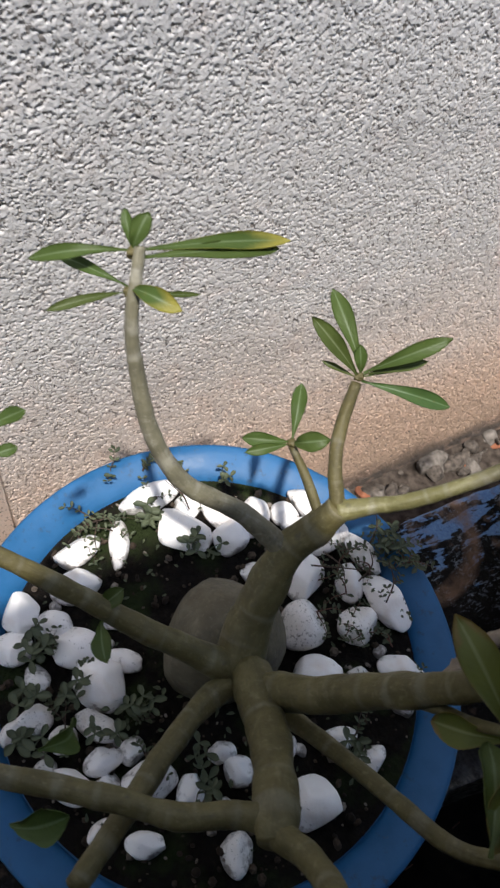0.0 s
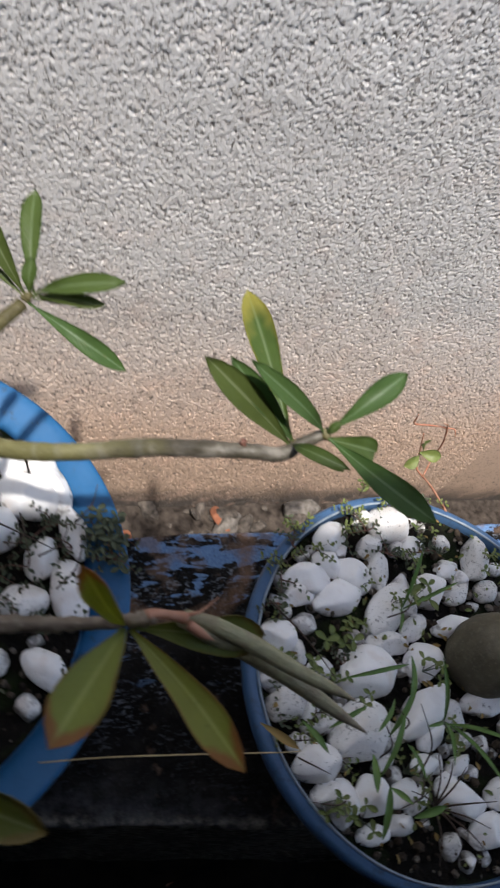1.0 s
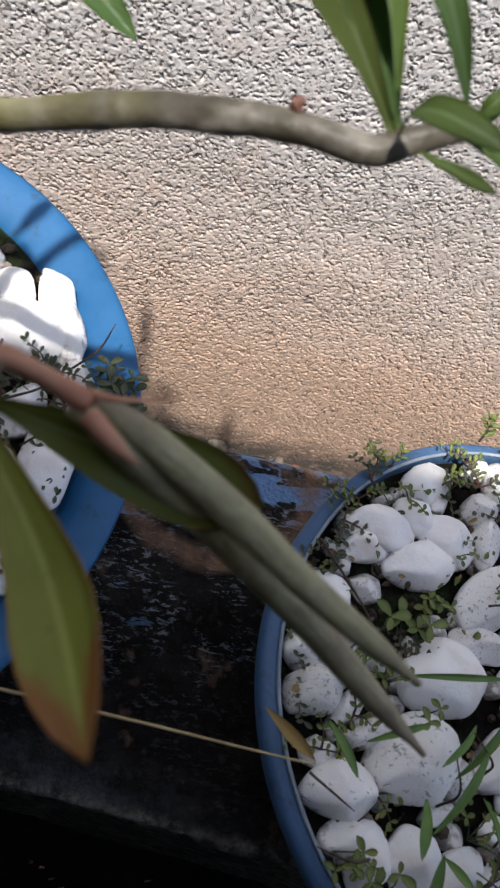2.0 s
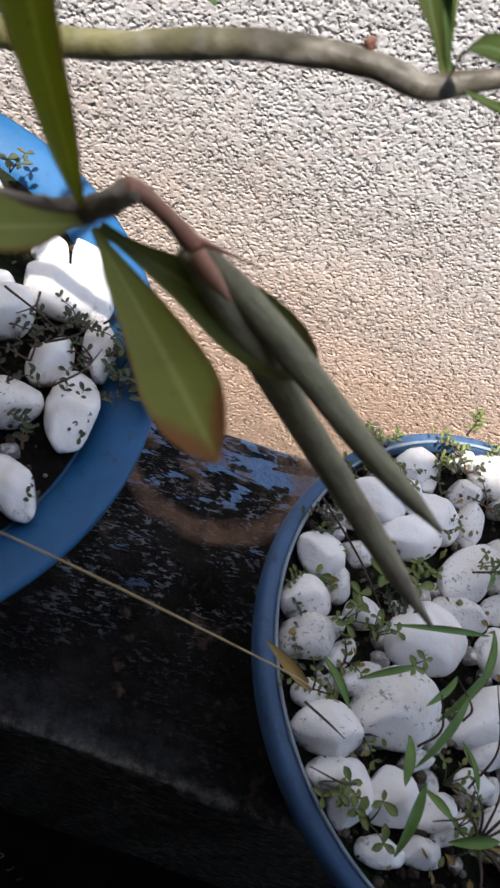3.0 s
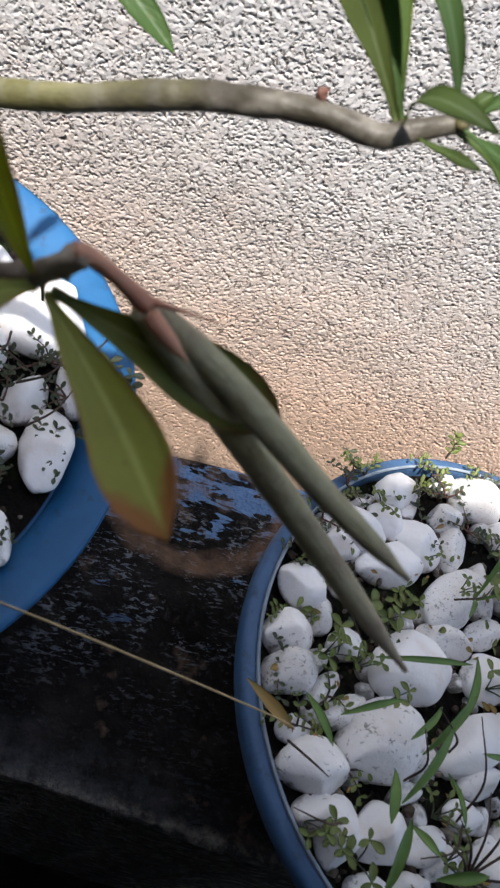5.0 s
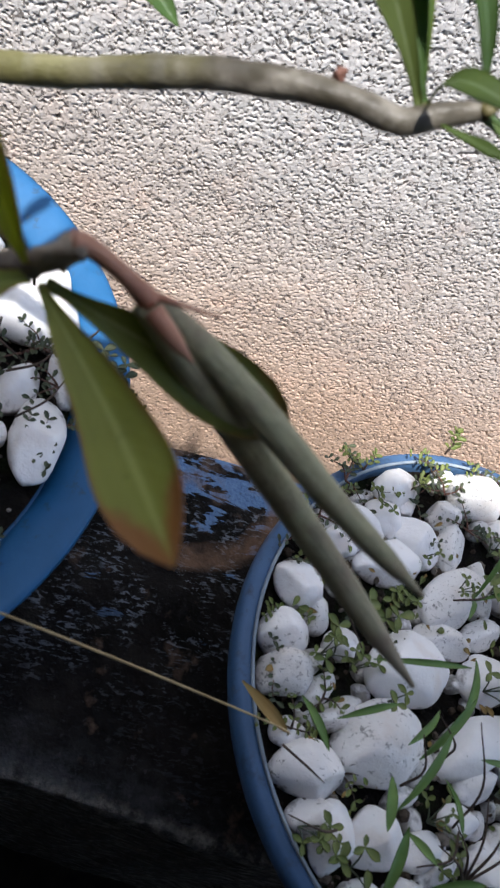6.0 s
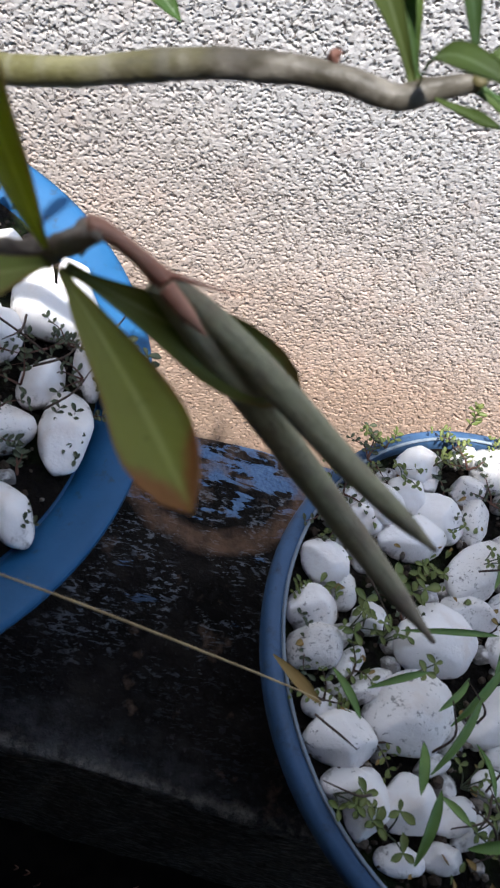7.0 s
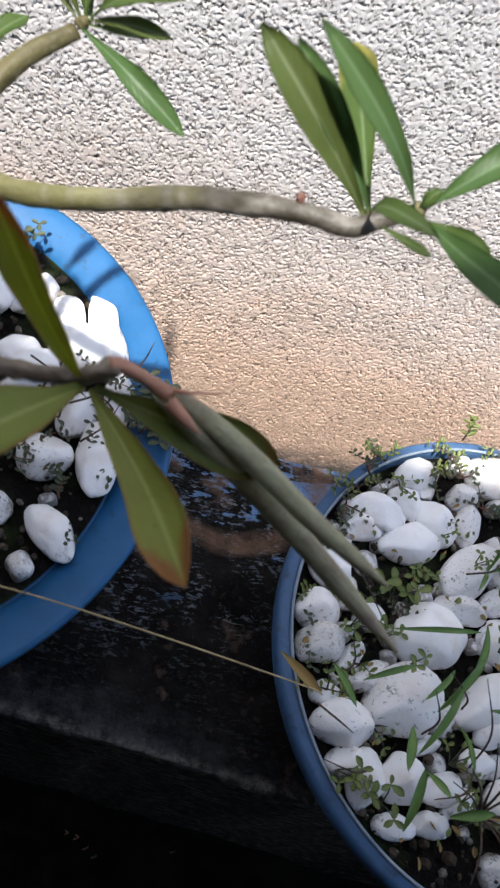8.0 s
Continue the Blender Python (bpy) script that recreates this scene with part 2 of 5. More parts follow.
def plain(name, a, b, rough=0.6, scale=120, spec=0.35):
    m = Mat(name, rough, spec=spec)
    m.colour(m.mix(m.ramp(m.noise(scale, 4), (0.3, 0.0), (0.7, 1.0)), a, b))
    m.bump(m.noise(scale * 2, 3), 0.3, 0.001)
    return m.m


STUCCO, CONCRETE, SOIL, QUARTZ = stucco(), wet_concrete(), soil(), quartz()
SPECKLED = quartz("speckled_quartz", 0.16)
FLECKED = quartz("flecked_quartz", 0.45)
BLUE = blue_plastic("blue_plastic", (0.012, 0.088, 0.215), 0.05)
BLUE_WORN = blue_plastic("worn_blue_plastic", (0.045, 0.10, 0.20), 0.5)
BARK = bark("stem_bark", (0.098, 0.084, 0.033), (0.158, 0.136, 0.064), 0.25)
BROWN_BARK = bark("brown_stem_bark", (0.175, 0.135, 0.098), (0.29, 0.24, 0.185), 0.3)
TOP_BARK = bark("pale_stem_bark", (0.165, 0.155, 0.105), (0.27, 0.26, 0.21), 0.8)
LONG_BARK = bark("long_stem_bark", (0.155, 0.145, 0.060), (0.225, 0.210, 0.115), 0.6, 0.34)
CAUDEX = bark("caudex_bark", (0.105, 0.090, 0.058), (0.160, 0.138, 0.092), 0.0)
LEAVES = {
    "green": leaf_skin("green_leaf", (0.085, 0.140, 0.034), (0.12, 0.16, 0.045), None, 1),
    "dark": leaf_skin("dark_leaf", (0.095, 0.130, 0.034), (0.11, 0.14, 0.04), None, 1),
    "glossy": leaf_skin("glossy_leaf", (0.075, 0.145, 0.042), (0.11, 0.18, 0.06), None, 1),
    "yellowtip": leaf_skin("yellow_tipped_leaf", (0.085, 0.140, 0.032), (0.10, 0.15, 0.04), (0.40, 0.36, 0.08), 0.74),
    "olive": leaf_skin("olive_leaf", (0.150, 0.175, 0.042), (0.19, 0.20, 0.05), (0.22, 0.16, 0.05), 0.93),
    "redtip": leaf_skin("red_tipped_leaf", (0.35, 0.40, 0.10), (0.40, 0.38, 0.11), (0.42, 0.19, 0.08), 0.90, 0.6),
}


def pod_skin():
    m = Mat("seed_pod_skin", 0.6, spec=0.35)
    along = m.t.nodes.new("ShaderNodeMapping")
    along.inputs["Scale"].default_value = (40, 1.6, 1)
    m.link(m.uv(), along.inputs[0])
    streak = m.noise(1.0, 5, 0.6, along.outputs[0])
    c = m.ramp(streak, (0.25, (0.24, 0.225, 0.125)), (0.52, (0.295, 0.28, 0.165)), (0.78, (0.36, 0.325, 0.22)))
    c = m.mix(m.ramp(m.noise(70, 5), (0.48, 0.0), (0.66, 0.7)), c, (0.19, 0.135, 0.095))
    c = m.mix(m.ramp(m.noise(420, 4, 0.7), (0.5, 0.0), (0.66, 0.35)), c, (0.12, 0.12, 0.07))
    far = m.math("ADD", m.math("MULTIPLY", m.axis(1, m.uv()), 0.1), m.math("MULTIPLY", m.math("SUBTRACT", m.noise(40, 3), 0.5), 0.3))
    c = m.mix(m.ramp(far, (0.38, 0.0), (0.62, 0.65)), c, (0.22, 0.165, 0.13))
    m.colour(c)
    m.bump(m.math("ADD", streak, m.math("MULTIPLY", m.noise(300, 4), 0.7)), 0.5, 0.0016)
    return m.m


POD = pod_skin()
BUD = plain("dried_bud_skin", (0.10, 0.045, 0.035), (0.17, 0.08, 0.06), 0.7)
RED = plain("red_stalk_skin", (0.33, 0.13, 0.078), (0.44, 0.23, 0.15), 0.55)
WEED_STEM = plain("dark_weed_stem", (0.06, 0.028, 0.022), (0.15, 0.07, 0.05), 0.7, 150)
WEED = plain("weed_leaf", (0.085, 0.125, 0.028), (0.175, 0.20, 0.06), 0.5, 90)
WEED_DARK = plain("dull_weed_leaf", (0.045, 0.06, 0.035), (0.085, 0.10, 0.055), 0.6, 60)
GRASS = plain("grass_blade", (0.06, 0.13, 0.025), (0.13, 0.22, 0.06), 0.5, 40)
STRAW = plain("dry_straw", (0.36, 0.26, 0.13), (0.50, 0.38, 0.2), 0.7, 90)
TWIG = plain("dark_twig", (0.035, 0.025, 0.02), (0.09, 0.06, 0.045), 0.8, 200)
DRY_LEAF = plain("dry_leaf", (0.32, 0.19, 0.06), (0.17, 0.14, 0.05), 0.7, 60)
PALE_EDGE = plain("pale_plastic_edge", (0.17, 0.22, 0.28), (0.30, 0.35, 0.40), 0.6, 90)
TERRACOTTA = plain("brick_crumb", (0.24, 0.085, 0.045), (0.34, 0.14, 0.08), 0.9, 150)
GRIT = plain("stone_crumb", (0.028, 0.024, 0.021), (0.15, 0.125, 0.105), 0.9, 130)
# dark paint of the unseen walls that hold back sky light
BLOCKER_PAINT = plain("blocker_wall_paint", (0.085, 0.075, 0.07), (0.13, 0.115, 0.105), 0.9, 8)
# board of the unseen slabs that block light
BLOCKER_BOARD = plain("blocker_board", (0.10, 0.09, 0.08), (0.18, 0.16, 0.14), 0.9, 12)
PALE_GRIT = plain("pale_mortar_crumb", (0.075, 0.065, 0.057), (0.24, 0.215, 0.19), 0.9, 90)
DIRT = plain("rubbly_earth", (0.018, 0.014, 0.012), (0.095, 0.077, 0.064), 0.95, 70, 0.1)
# near-black base colour carries the deep shade below the bench
GROUND = plain("shade_black_earth", (0.004, 0.003, 0.003), (0.014, 0.011, 0.009), 0.95, 40, 0.05)


# ---- mesh helpers ----
def obj(name, bm, material, parent=None, label="", smooth=True):
    me = bpy.data.meshes.new(name)
    bm.normal_update()
    bm.to_mesh(me)
    bm.free()
    if smooth:
        me.polygons.foreach_set("use_smooth", [True] * len(me.polygons))
    me.materials.append(material)
    ob = new(name, me)
    if parent is not None:
        ob.parent = parent
        ob.matrix_parent_inverse = parent.matrix_world.inverted()
    if label:
        ob["label"] = label
    return ob


def holder(name, at):
    e = new(name)
    e.empty_display_size = 0.02
    e.location = at
    e.matrix_world = Matrix.Translation(at)
    return e


def spline(points, steps):
    """Points and radii along a smooth curve through the given ones."""
    p = [(Vector(a), r) for a, r in points]
    p = [(p[0][0] * 2 - p[1][0], p[0][1])] + p + [(p[-1][0] * 2 - p[-2][0], p[-1][1])]
    out = []
    for i in range(1, len(p) - 2):
        for k in range(steps):
            s = k / steps
            q = [0.5 * ((2 * p[i][j]) + (p[i + 1][j] - p[i - 1][j]) * s + (2 * p[i - 1][j] - 5 * p[i][j] + 4 * p[i + 1][j] - p[i + 2][j]) * s * s
                 + (3 * p[i][j] - p[i - 1][j] - 3 * p[i + 1][j] + p[i + 2][j]) * s ** 3) for j in (0, 1)]
            out.append((q[0], max(q[1], 0.0001)))
    out.append(p[-2])
    return out


def tube(points, sides=14, steps=6, lumps=0.06, seed=0.0, bm=None, nodes=0.0, warts=0.0):
    """A round, slightly uneven stem through points with radii, closed at both ends."""
    bm = bm or bmesh.new()
    uv = bm.loops.layers.uv.verify()
    path = spline(points, steps)
    rings, side, run = [], None, 0.0
    for i, (c, r) in enumerate(path):
        a, b = path[max(i - 1, 0)][0], path[min(i + 1, len(path) - 1)][0]
        way = (b - a).normalized()
        if side is None:
            side = way.orthogonal().normalized()
        side = (side - way * side.dot(way)).normalized()
        other = way.cross(side)
        if i:
            run += (c - path[i - 1][0]).length
        swell = 1 + nodes * max(0.0, math.sin(run * 400 + seed * 7 + 2.5 * noise.noise(Vector((run * 60, seed, 0))))) ** 6
        ring = []
        for k in range(sides):
            t = 2 * math.pi * k / sides
            d = side * math.cos(t) + other * math.sin(t)
            n = noise.noise(c * 62 + d * 1.5 + Vector((seed, 0, 0)))
            n += warts * max(0.0, noise.noise(c * 330 + d * 1.6) - 0.1)
            ring.append(bm.verts.new(c + d * r * swell * (1 + lumps * 2 * n)))
        rings.append((ring, run))
    for (lo, ra), (hi, rb) in zip(rings, rings[1:]):
        for k in range(sides):
            f = bm.faces.new((lo[k], lo[(k + 1) % sides], hi[(k + 1) % sides], hi[k]))
            for loop, (uu, vv) in zip(f.loops, ((k, ra), (k + 1, ra), (k + 1, rb), (k, rb))):
                loop[uv].uv = (uu / sides * 0.3, vv * 45)
    for ring, turn in ((rings[0][0], -1), (rings[-1][0], 1)):
        bm.faces.new(ring if turn > 0 else ring[::-1])
    return bm


def blade(base, tip, width, curl, face=None, bm=None, rows=12, cols=6, wave=0.0, shape=1.0, seed=0.0, fold=0.18, blunt=2.8):
    """A leaf from base to tip: narrow foot, widest past the middle, folded along its rib, bowed and a little wavy; it has two skins."""
    bm = bm or bmesh.new()
    uv = bm.loops.layers.uv.verify()
    base, tip = Vector(base), Vector(tip)
    way = tip - base
    length = way.length
    way.normalize()
    up = Vector(face) if face else Vector((-0.35, -0.45, 0.8))
    up = (up - way * up.dot(way))
    if up.length < 0.05:
        up = way.orthogonal()
    up.normalize()
    side = way.cross(up)
    grids = []
    for skin in (0.0, -1.0):
        grid = []
        for i in range(rows + 1):
            s = i / rows
            w = 0.5 * width * s ** (0.85 * shape) * (1 - s ** blunt) ** 0.9 * 1.96
            if s < 0.10:
                w = max(w, width * 0.07)
            if i == rows:
                w = width * 0.03
            bow = curl * length * (math.sin(math.pi * s) - 0.0)
            row = []
            for j in range(cols + 1):
                x = j / cols * 2 - 1
                ripple = wave * width * math.sin(s * 13 + seed + (2 if x > 0 else 0)) * x * x
                n = noise.noise(Vector((s * 3 + seed, x, seed))) * width * 0.05
                p = base + way * (s * length) + side * (x * w) + up * (bow + abs(x) * w * fold * 2 + ripple + n + skin * 0.0006 * (1 if 0 < i < rows else 0.5))
                row.append(bm.verts.new(p))
            grid.append(row)
        grids.append(grid)
    for g, grid in enumerate(grids):
        for i in range(rows):
            for j in range(cols):
                q = [(i, j), (i, j + 1), (i + 1, j + 1), (i + 1, j)]
                if g:
                    q.reverse()
                f = bm.faces.new([grid[a][b] for a, b in q])
                for loop, (a, b) in zip(f.loops, q):
                    loop[uv].uv = (b / cols, a / rows)
    edge = [(i, 0) for i in range(rows + 1)] + [(rows, j) for j in range(1, cols + 1)] + [(i, cols) for i in range(rows - 1, -1, -1)] + [(0, j) for j in range(cols - 1, 0, -1)]
    for (a, b), (c, d) in zip(edge, edge[1:] + edge[:1]):
        f = bm.faces.new((grids[0][a][b], grids[1][a][b], grids[1][c][d], grids[0][c][d]))
        for loop, (k, l) in zip(f.loops, ((a, b), (a, b), (c, d), (c, d))):
            loop[uv].uv = (l / cols, k / rows)
    return bm


def lathe(profile, seg, at, wobble=0.0, seed=0.0, hoop=False):
    """A turned shape from (radius, height) pairs; a hoop is open in the middle and closes on itself."""
    bm = bmesh.new()
    rings = []
    for r, z in profile:
        ring = []
        for k in range(seg):
            t = 2 * math.pi * k / seg
            n = noise.noise(Vector((math.cos(t) * 1.5 + seed, math.sin(t) * 1.5, z * 4))) * wobble
            ring.append(bm.verts.new((at[0] + (r + n) * math.cos(t), at[1] + (r + n) * math.sin(t), at[2] + z + n * 0.6)))
        rings.append(ring)
    for lo, hi in zip(rings, rings[1:] + (rings[:1] if hoop else [])):
        for k in range(seg):
            bm.faces.new((lo[k], lo[(k + 1) % seg], hi[(k + 1) % seg], hi[k]))
    if not hoop:
        bm.faces.new(rings[0][::-1])
        bm.faces.new(rings[-1])
    return bm


def smooth_noise(shape, cell, seed):
    """Soft random heights from -1 to 1 on a grid, with lumps of about cell points."""
    g = np.random.default_rng(seed)
    h, w = shape
    gh, gw = int(h / cell) + 3, int(w / cell) + 3
    small = g.uniform(-1, 1, (gh, gw))
    y, x = np.arange(h) / cell, np.arange(w) / cell
    y0, x0 = y.astype(int), x.astype(int)
    fy, fx = (y - y0)[:, None], (x - x0)[None]
    fy, fx = fy * fy * (3 - 2 * fy), fx * fx * (3 - 2 * fx)
    a, b = small[y0][:, x0], small[y0][:, x0 + 1]
    c, d = small[y0 + 1][:, x0], small[y0 + 1][:, x0 + 1]
    return (a * (1 - fx) + b * fx) * (1 - fy) + (c * (1 - fx) + d * fx) * fy


def sheet(name, xs, ys, place, material):
    """A grid mesh; place(x, y) gives arrays of the three coordinates."""
    gx, gy = np.meshgrid(xs, ys)
    co = np.stack(place(gx, gy), -1).reshape(-1, 3)
    h, w = gx.shape
    i = np.arange(h * w).reshape(h, w)
    faces = np.stack([i[:-1, :-1], i[:-1, 1:], i[1:, 1:], i[1:, :-1]], -1).reshape(-1, 4)
    me = bpy.data.meshes.new(name)
    me.vertices.add(len(co))
    me.vertices.foreach_set("co", co.ravel())
    me.loops.add(faces.size)
    me.loops.foreach_set("vertex_index", faces.ravel())
    me.polygons.add(len(faces))
    me.polygons.foreach_set("loop_start", np.arange(0, faces.size, 4))
    me.polygons.foreach_set("use_smooth", np.ones(len(faces), bool))
    me.update(calc_edges=True)
    me.materials.append(material)
    return new(name, me)


def box(name, lo, hi, material, bevel=0.004):
    bm = bmesh.new()
    bmesh.ops.create_cube(bm, size=1)
    for v in bm.verts:
        v.co = Vector([(a + b) / 2 + k * (b - a) for a, b, k in zip(lo, hi, v.co)])
    bmesh.ops.bevel(bm, geom=bm.edges[:], offset=bevel, segments=2, affect="EDGES")
    return obj(name, bm, material, smooth=False)


# ---- setting ----
WALL_Y, BENCH_Z, BACK_Z, BASE_Z = 1.0, 0.265, -0.13, -0.23
WX0, WX1, WZ0, WZ1, STEP = 0.56, 1.54, -0.14, 0.76, 0.0009


def build_wall():
    xs, zs = np.arange(WX0, WX1, STEP), np.arange(WZ0, WZ1, STEP)
    shape = (len(zs), len(xs))
    # a thrown coat: small close knobs with short narrow gaps between them
    knobs = smooth_noise(shape, 2.7, 1) + 0.8 * smooth_noise(shape, 1.7, 2)
    gaps = smooth_noise(shape, 3.1, 3) + 0.8 * smooth_noise(shape, 1.8, 4)
    some = smooth_noise(shape, 2.9, 6) + 0.5 * smooth_noise(shape, 11, 8)
    crack = np.clip(1.15 - np.abs(gaps) / 0.15, 0, 1) * np.clip((some + 0.02) / 0.16, 0, 1)
    crack = np.maximum(crack, np.clip((-knobs - 0.80) / 0.20, 0, 1))
    soft = 1 + 0.6 * np.clip((0.30 - zs[:, None]) / 0.22, 0, 1)
    # a few deeper pits
    crack = np.maximum(crack, 1.5 * np.clip((smooth_noise(shape, 4.2, 16) + 0.6 * smooth_noise(shape, 2.1, 17) - 1.05) / 0.2, 0, 1))
    big = smooth_noise(shape, 70, 5) * 0.0010
    depth = (0.0017 * (1 - crack) + 0.00024 * np.clip(knobs, -1, 1.2)) * soft + big
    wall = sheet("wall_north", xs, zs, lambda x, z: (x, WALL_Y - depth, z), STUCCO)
    tagged(wall, "rough stucco wall, off-white above and stained orange below", "wall", kind="structure")
    for name, lo, hi in (("wall_north_west", (-2.5, 1.0, -0.3), (WX0, 1.15, 3.0)), ("wall_north_east", (WX1 - STEP, 1.0, -0.3), (4.0, 1.15, 3.0)),
                         ("wall_north_top", (WX0, 1.0, WZ1 - STEP), (WX1 - STEP, 1.15, 3.0)), ("wall_north_core", (WX0, 1.004, -0.3), (WX1 - STEP, 1.15, WZ1 - STEP))):
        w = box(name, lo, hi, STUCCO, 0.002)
        tagged(w, "rough off-white stucco wall of the yard", "wall", kind="structure")


build_wall()


def build_bench():
    """The damp concrete bench that carries the bowls, one long cast slab with worn edges."""
    xs = np.arange(-0.2, 2.6, 0.004)
    rows = [(0.0, BASE_Z + (BENCH_Z - 0.012 - BASE_Z) * k / 9) for k in range(9)]
    rows += [(0.0, BENCH_Z - 0.012), (0.0012, BENCH_Z - 0.006), (0.004, BENCH_Z - 0.002)]
    rows += [(0.008 + 0.984 * k / 80, BENCH_Z) for k in range(81)]
    rows += [(0.996, BENCH_Z - 0.002), (0.999, BENCH_Z - 0.006), (1.0, BENCH_Z - 0.014)]
    rows += [(1.0, BENCH_Z - 0.014 - 0.40 * k / 8) for k in range(1, 9)]
    across, high = np.array([r[0] for r in rows]), np.array([r[1] for r in rows])
    shape = (len(rows), len(xs))
    bumps = smooth_noise(shape, 14, 7) * 0.0022 + smooth_noise(shape, 5, 8) * 0.0011 + smooth_noise(shape, 2, 9) * 0.0005
    front, back = smooth_noise((1, len(xs)), 22, 10)[0] * 0.004, smooth_noise((1, len(xs)), 9, 13)[0] * 0.003
    level = high > BENCH_Z - 0.004

    def place(x, k):
        k = k.astype(int)
        edge = 0.530 - (x - 0.85) * 0.17 + front[None]
        y = edge + (0.779 + back[None] - edge) * across[k]
        return x, y + np.where(level[k], 0, bumps), high[k] + np.where(level[k], bumps, 0)

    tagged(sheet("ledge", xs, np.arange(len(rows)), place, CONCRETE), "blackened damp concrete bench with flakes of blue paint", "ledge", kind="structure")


build_bench()
# the strip of rubbly earth between the bench and the wall
xs, ys = np.arange(-0.2, 2.6, 0.008), np.arange(0.70, 1.004, 0.008)
lumps = smooth_noise((len(ys), len(xs)), 6, 14) * 0.008 + smooth_noise((len(ys), len(xs)), 2.2, 15) * 0.004
tagged(sheet("ground_strip", xs, ys, lambda x, y: (x, y, BACK_Z + lumps), DIRT), "brown rubbly earth at the wall's foot", "ground", kind="structure")
xs = np.concatenate([np.linspace(-30, -0.5, 12), np.arange(-0.4, 2.2, 0.03), np.linspace(2.3, 30, 12)])
ys = np.concatenate([np.linspace(-30, -0.5, 12), np.arange(-0.4, 1.1, 0.03), np.linspace(1.2, 30, 12)])
lumps = smooth_noise((len(ys), len(xs)), 2.5, 12) * 0.012
ground = tagged(sheet("ground", xs, ys, lambda x, y: (x, y, -0.23 + lumps), GROUND), "earth in deep shade, coloured near black", "ground", kind="structure")
# unseen slab added to cast the shade line over bowls and bench
overhang = box("roof_overhang", (-1.0, -0.8, 1.20), (2.4, 0.435, 1.25), BLOCKER_BOARD)
for v in overhang.data.vertices:
    if v.co.y > 0.4:
        v.co.y -= 0.1 * (v.co.x - 0.65)
tagged(overhang, "unseen overhang added to shade the bowls", "roof", kind="structure")
# unseen slab added to keep sun and sky off the first bowl
tagged(box("low_roof", (-1.2, -0.64, 0.985), (0.62, 0.575, 1.015), BLOCKER_BOARD), "unseen low slab added to block sun and sky", "roof", kind="structure")
# unseen wall added on the open side to cut sky light
tagged(box("wall_south", (-3.0, -0.8, -0.25), (2.4, -0.65, 1.20), BLOCKER_PAINT), "unseen south wall added to cut sky light", "wall", kind="structure")
# another unseen wall, added to dim the first bowl from the west
tagged(box("wall_west", (0.29, -0.65, -0.25), (0.41, 0.55, 0.985), BLOCKER_PAINT), "unseen side wall added to block western sky light", "wall", kind="structure")


# ---- pots ----
POT_A, POT_B = Vector((0.655, 0.703, 0.386)), Vector((1.091, 0.598, 0.386))


def soil_disc(name, centre, radius, z, seed):
    bm = bmesh.new()
    rings, seg = 40, 96
    mid = bm.verts.new((centre.x, centre.y, z))
    last = None
    for i in range(1, rings + 1):
        r = radius * i / rings
        ring = []
        for k in range(seg):
            t = 2 * math.pi * k / seg
            p = Vector((centre.x + r * math.cos(t), centre.y + r * math.sin(t), 0))
            h = noise.noise(p * 60 + Vector((seed, 0, 0))) * 0.004 + noise.noise(p * 190) * 0.0025
            ring.append(bm.verts.new((p.x, p.y, z + h * min(1.0, (rings - i) / 6))))
        for k in range(seg):
            if last is None:
                bm.faces.new((mid, ring[k], ring[(k + 1) % seg]))
            else:
                bm.faces.new((last[k], ring[k], ring[(k + 1) % seg], last[(k + 1) % seg]))
        last = ring
    return tagged(obj(name, bm, SOIL), "dark potting soil with crumbs and moss", "soil", kind="stuff")


def bowl(name, at, rim, wall, label, mat, rim_label, seed):
    """A shallow planting bowl: a tapering wall and the rim on top of it."""
    p = holder(name, (at.x, at.y, BENCH_Z))
    obj("bowl_wall", lathe(wall, 128, at, 0.0010, seed), mat, p)
    obj("rim", lathe(rim, 160, at, 0.0012, seed, True), mat, p, rim_label)
    return tagged(p, label, "plant pot")


def broad_bowl():
    wall = [(0.108, -0.116), (0.118, -0.1205), (0.125, -0.116), (0.136, -0.085), (0.149, -0.052), (0.161, -0.026), (0.168, -0.016), (0.163, -0.014), (0.158, -0.024), (0.148, -0.05), (0.105, -0.06)]
    rim = [(0.158, -0.030), (0.166, -0.026), (0.177, -0.021), (0.188, -0.016), (0.1942, -0.010), (0.1968, -0.004), (0.1958, -0.0005), (0.1925, 0.0),
           (0.186, -0.002), (0.177, -0.006), (0.1690, -0.011), (0.1645, -0.016), (0.1625, -0.024)]
    return bowl("blue_planting_bowl", POT_A, rim, wall, "bright blue plastic planting bowl with a wide sloping rim", BLUE, "wide smooth blue rim with scuffs", 3)


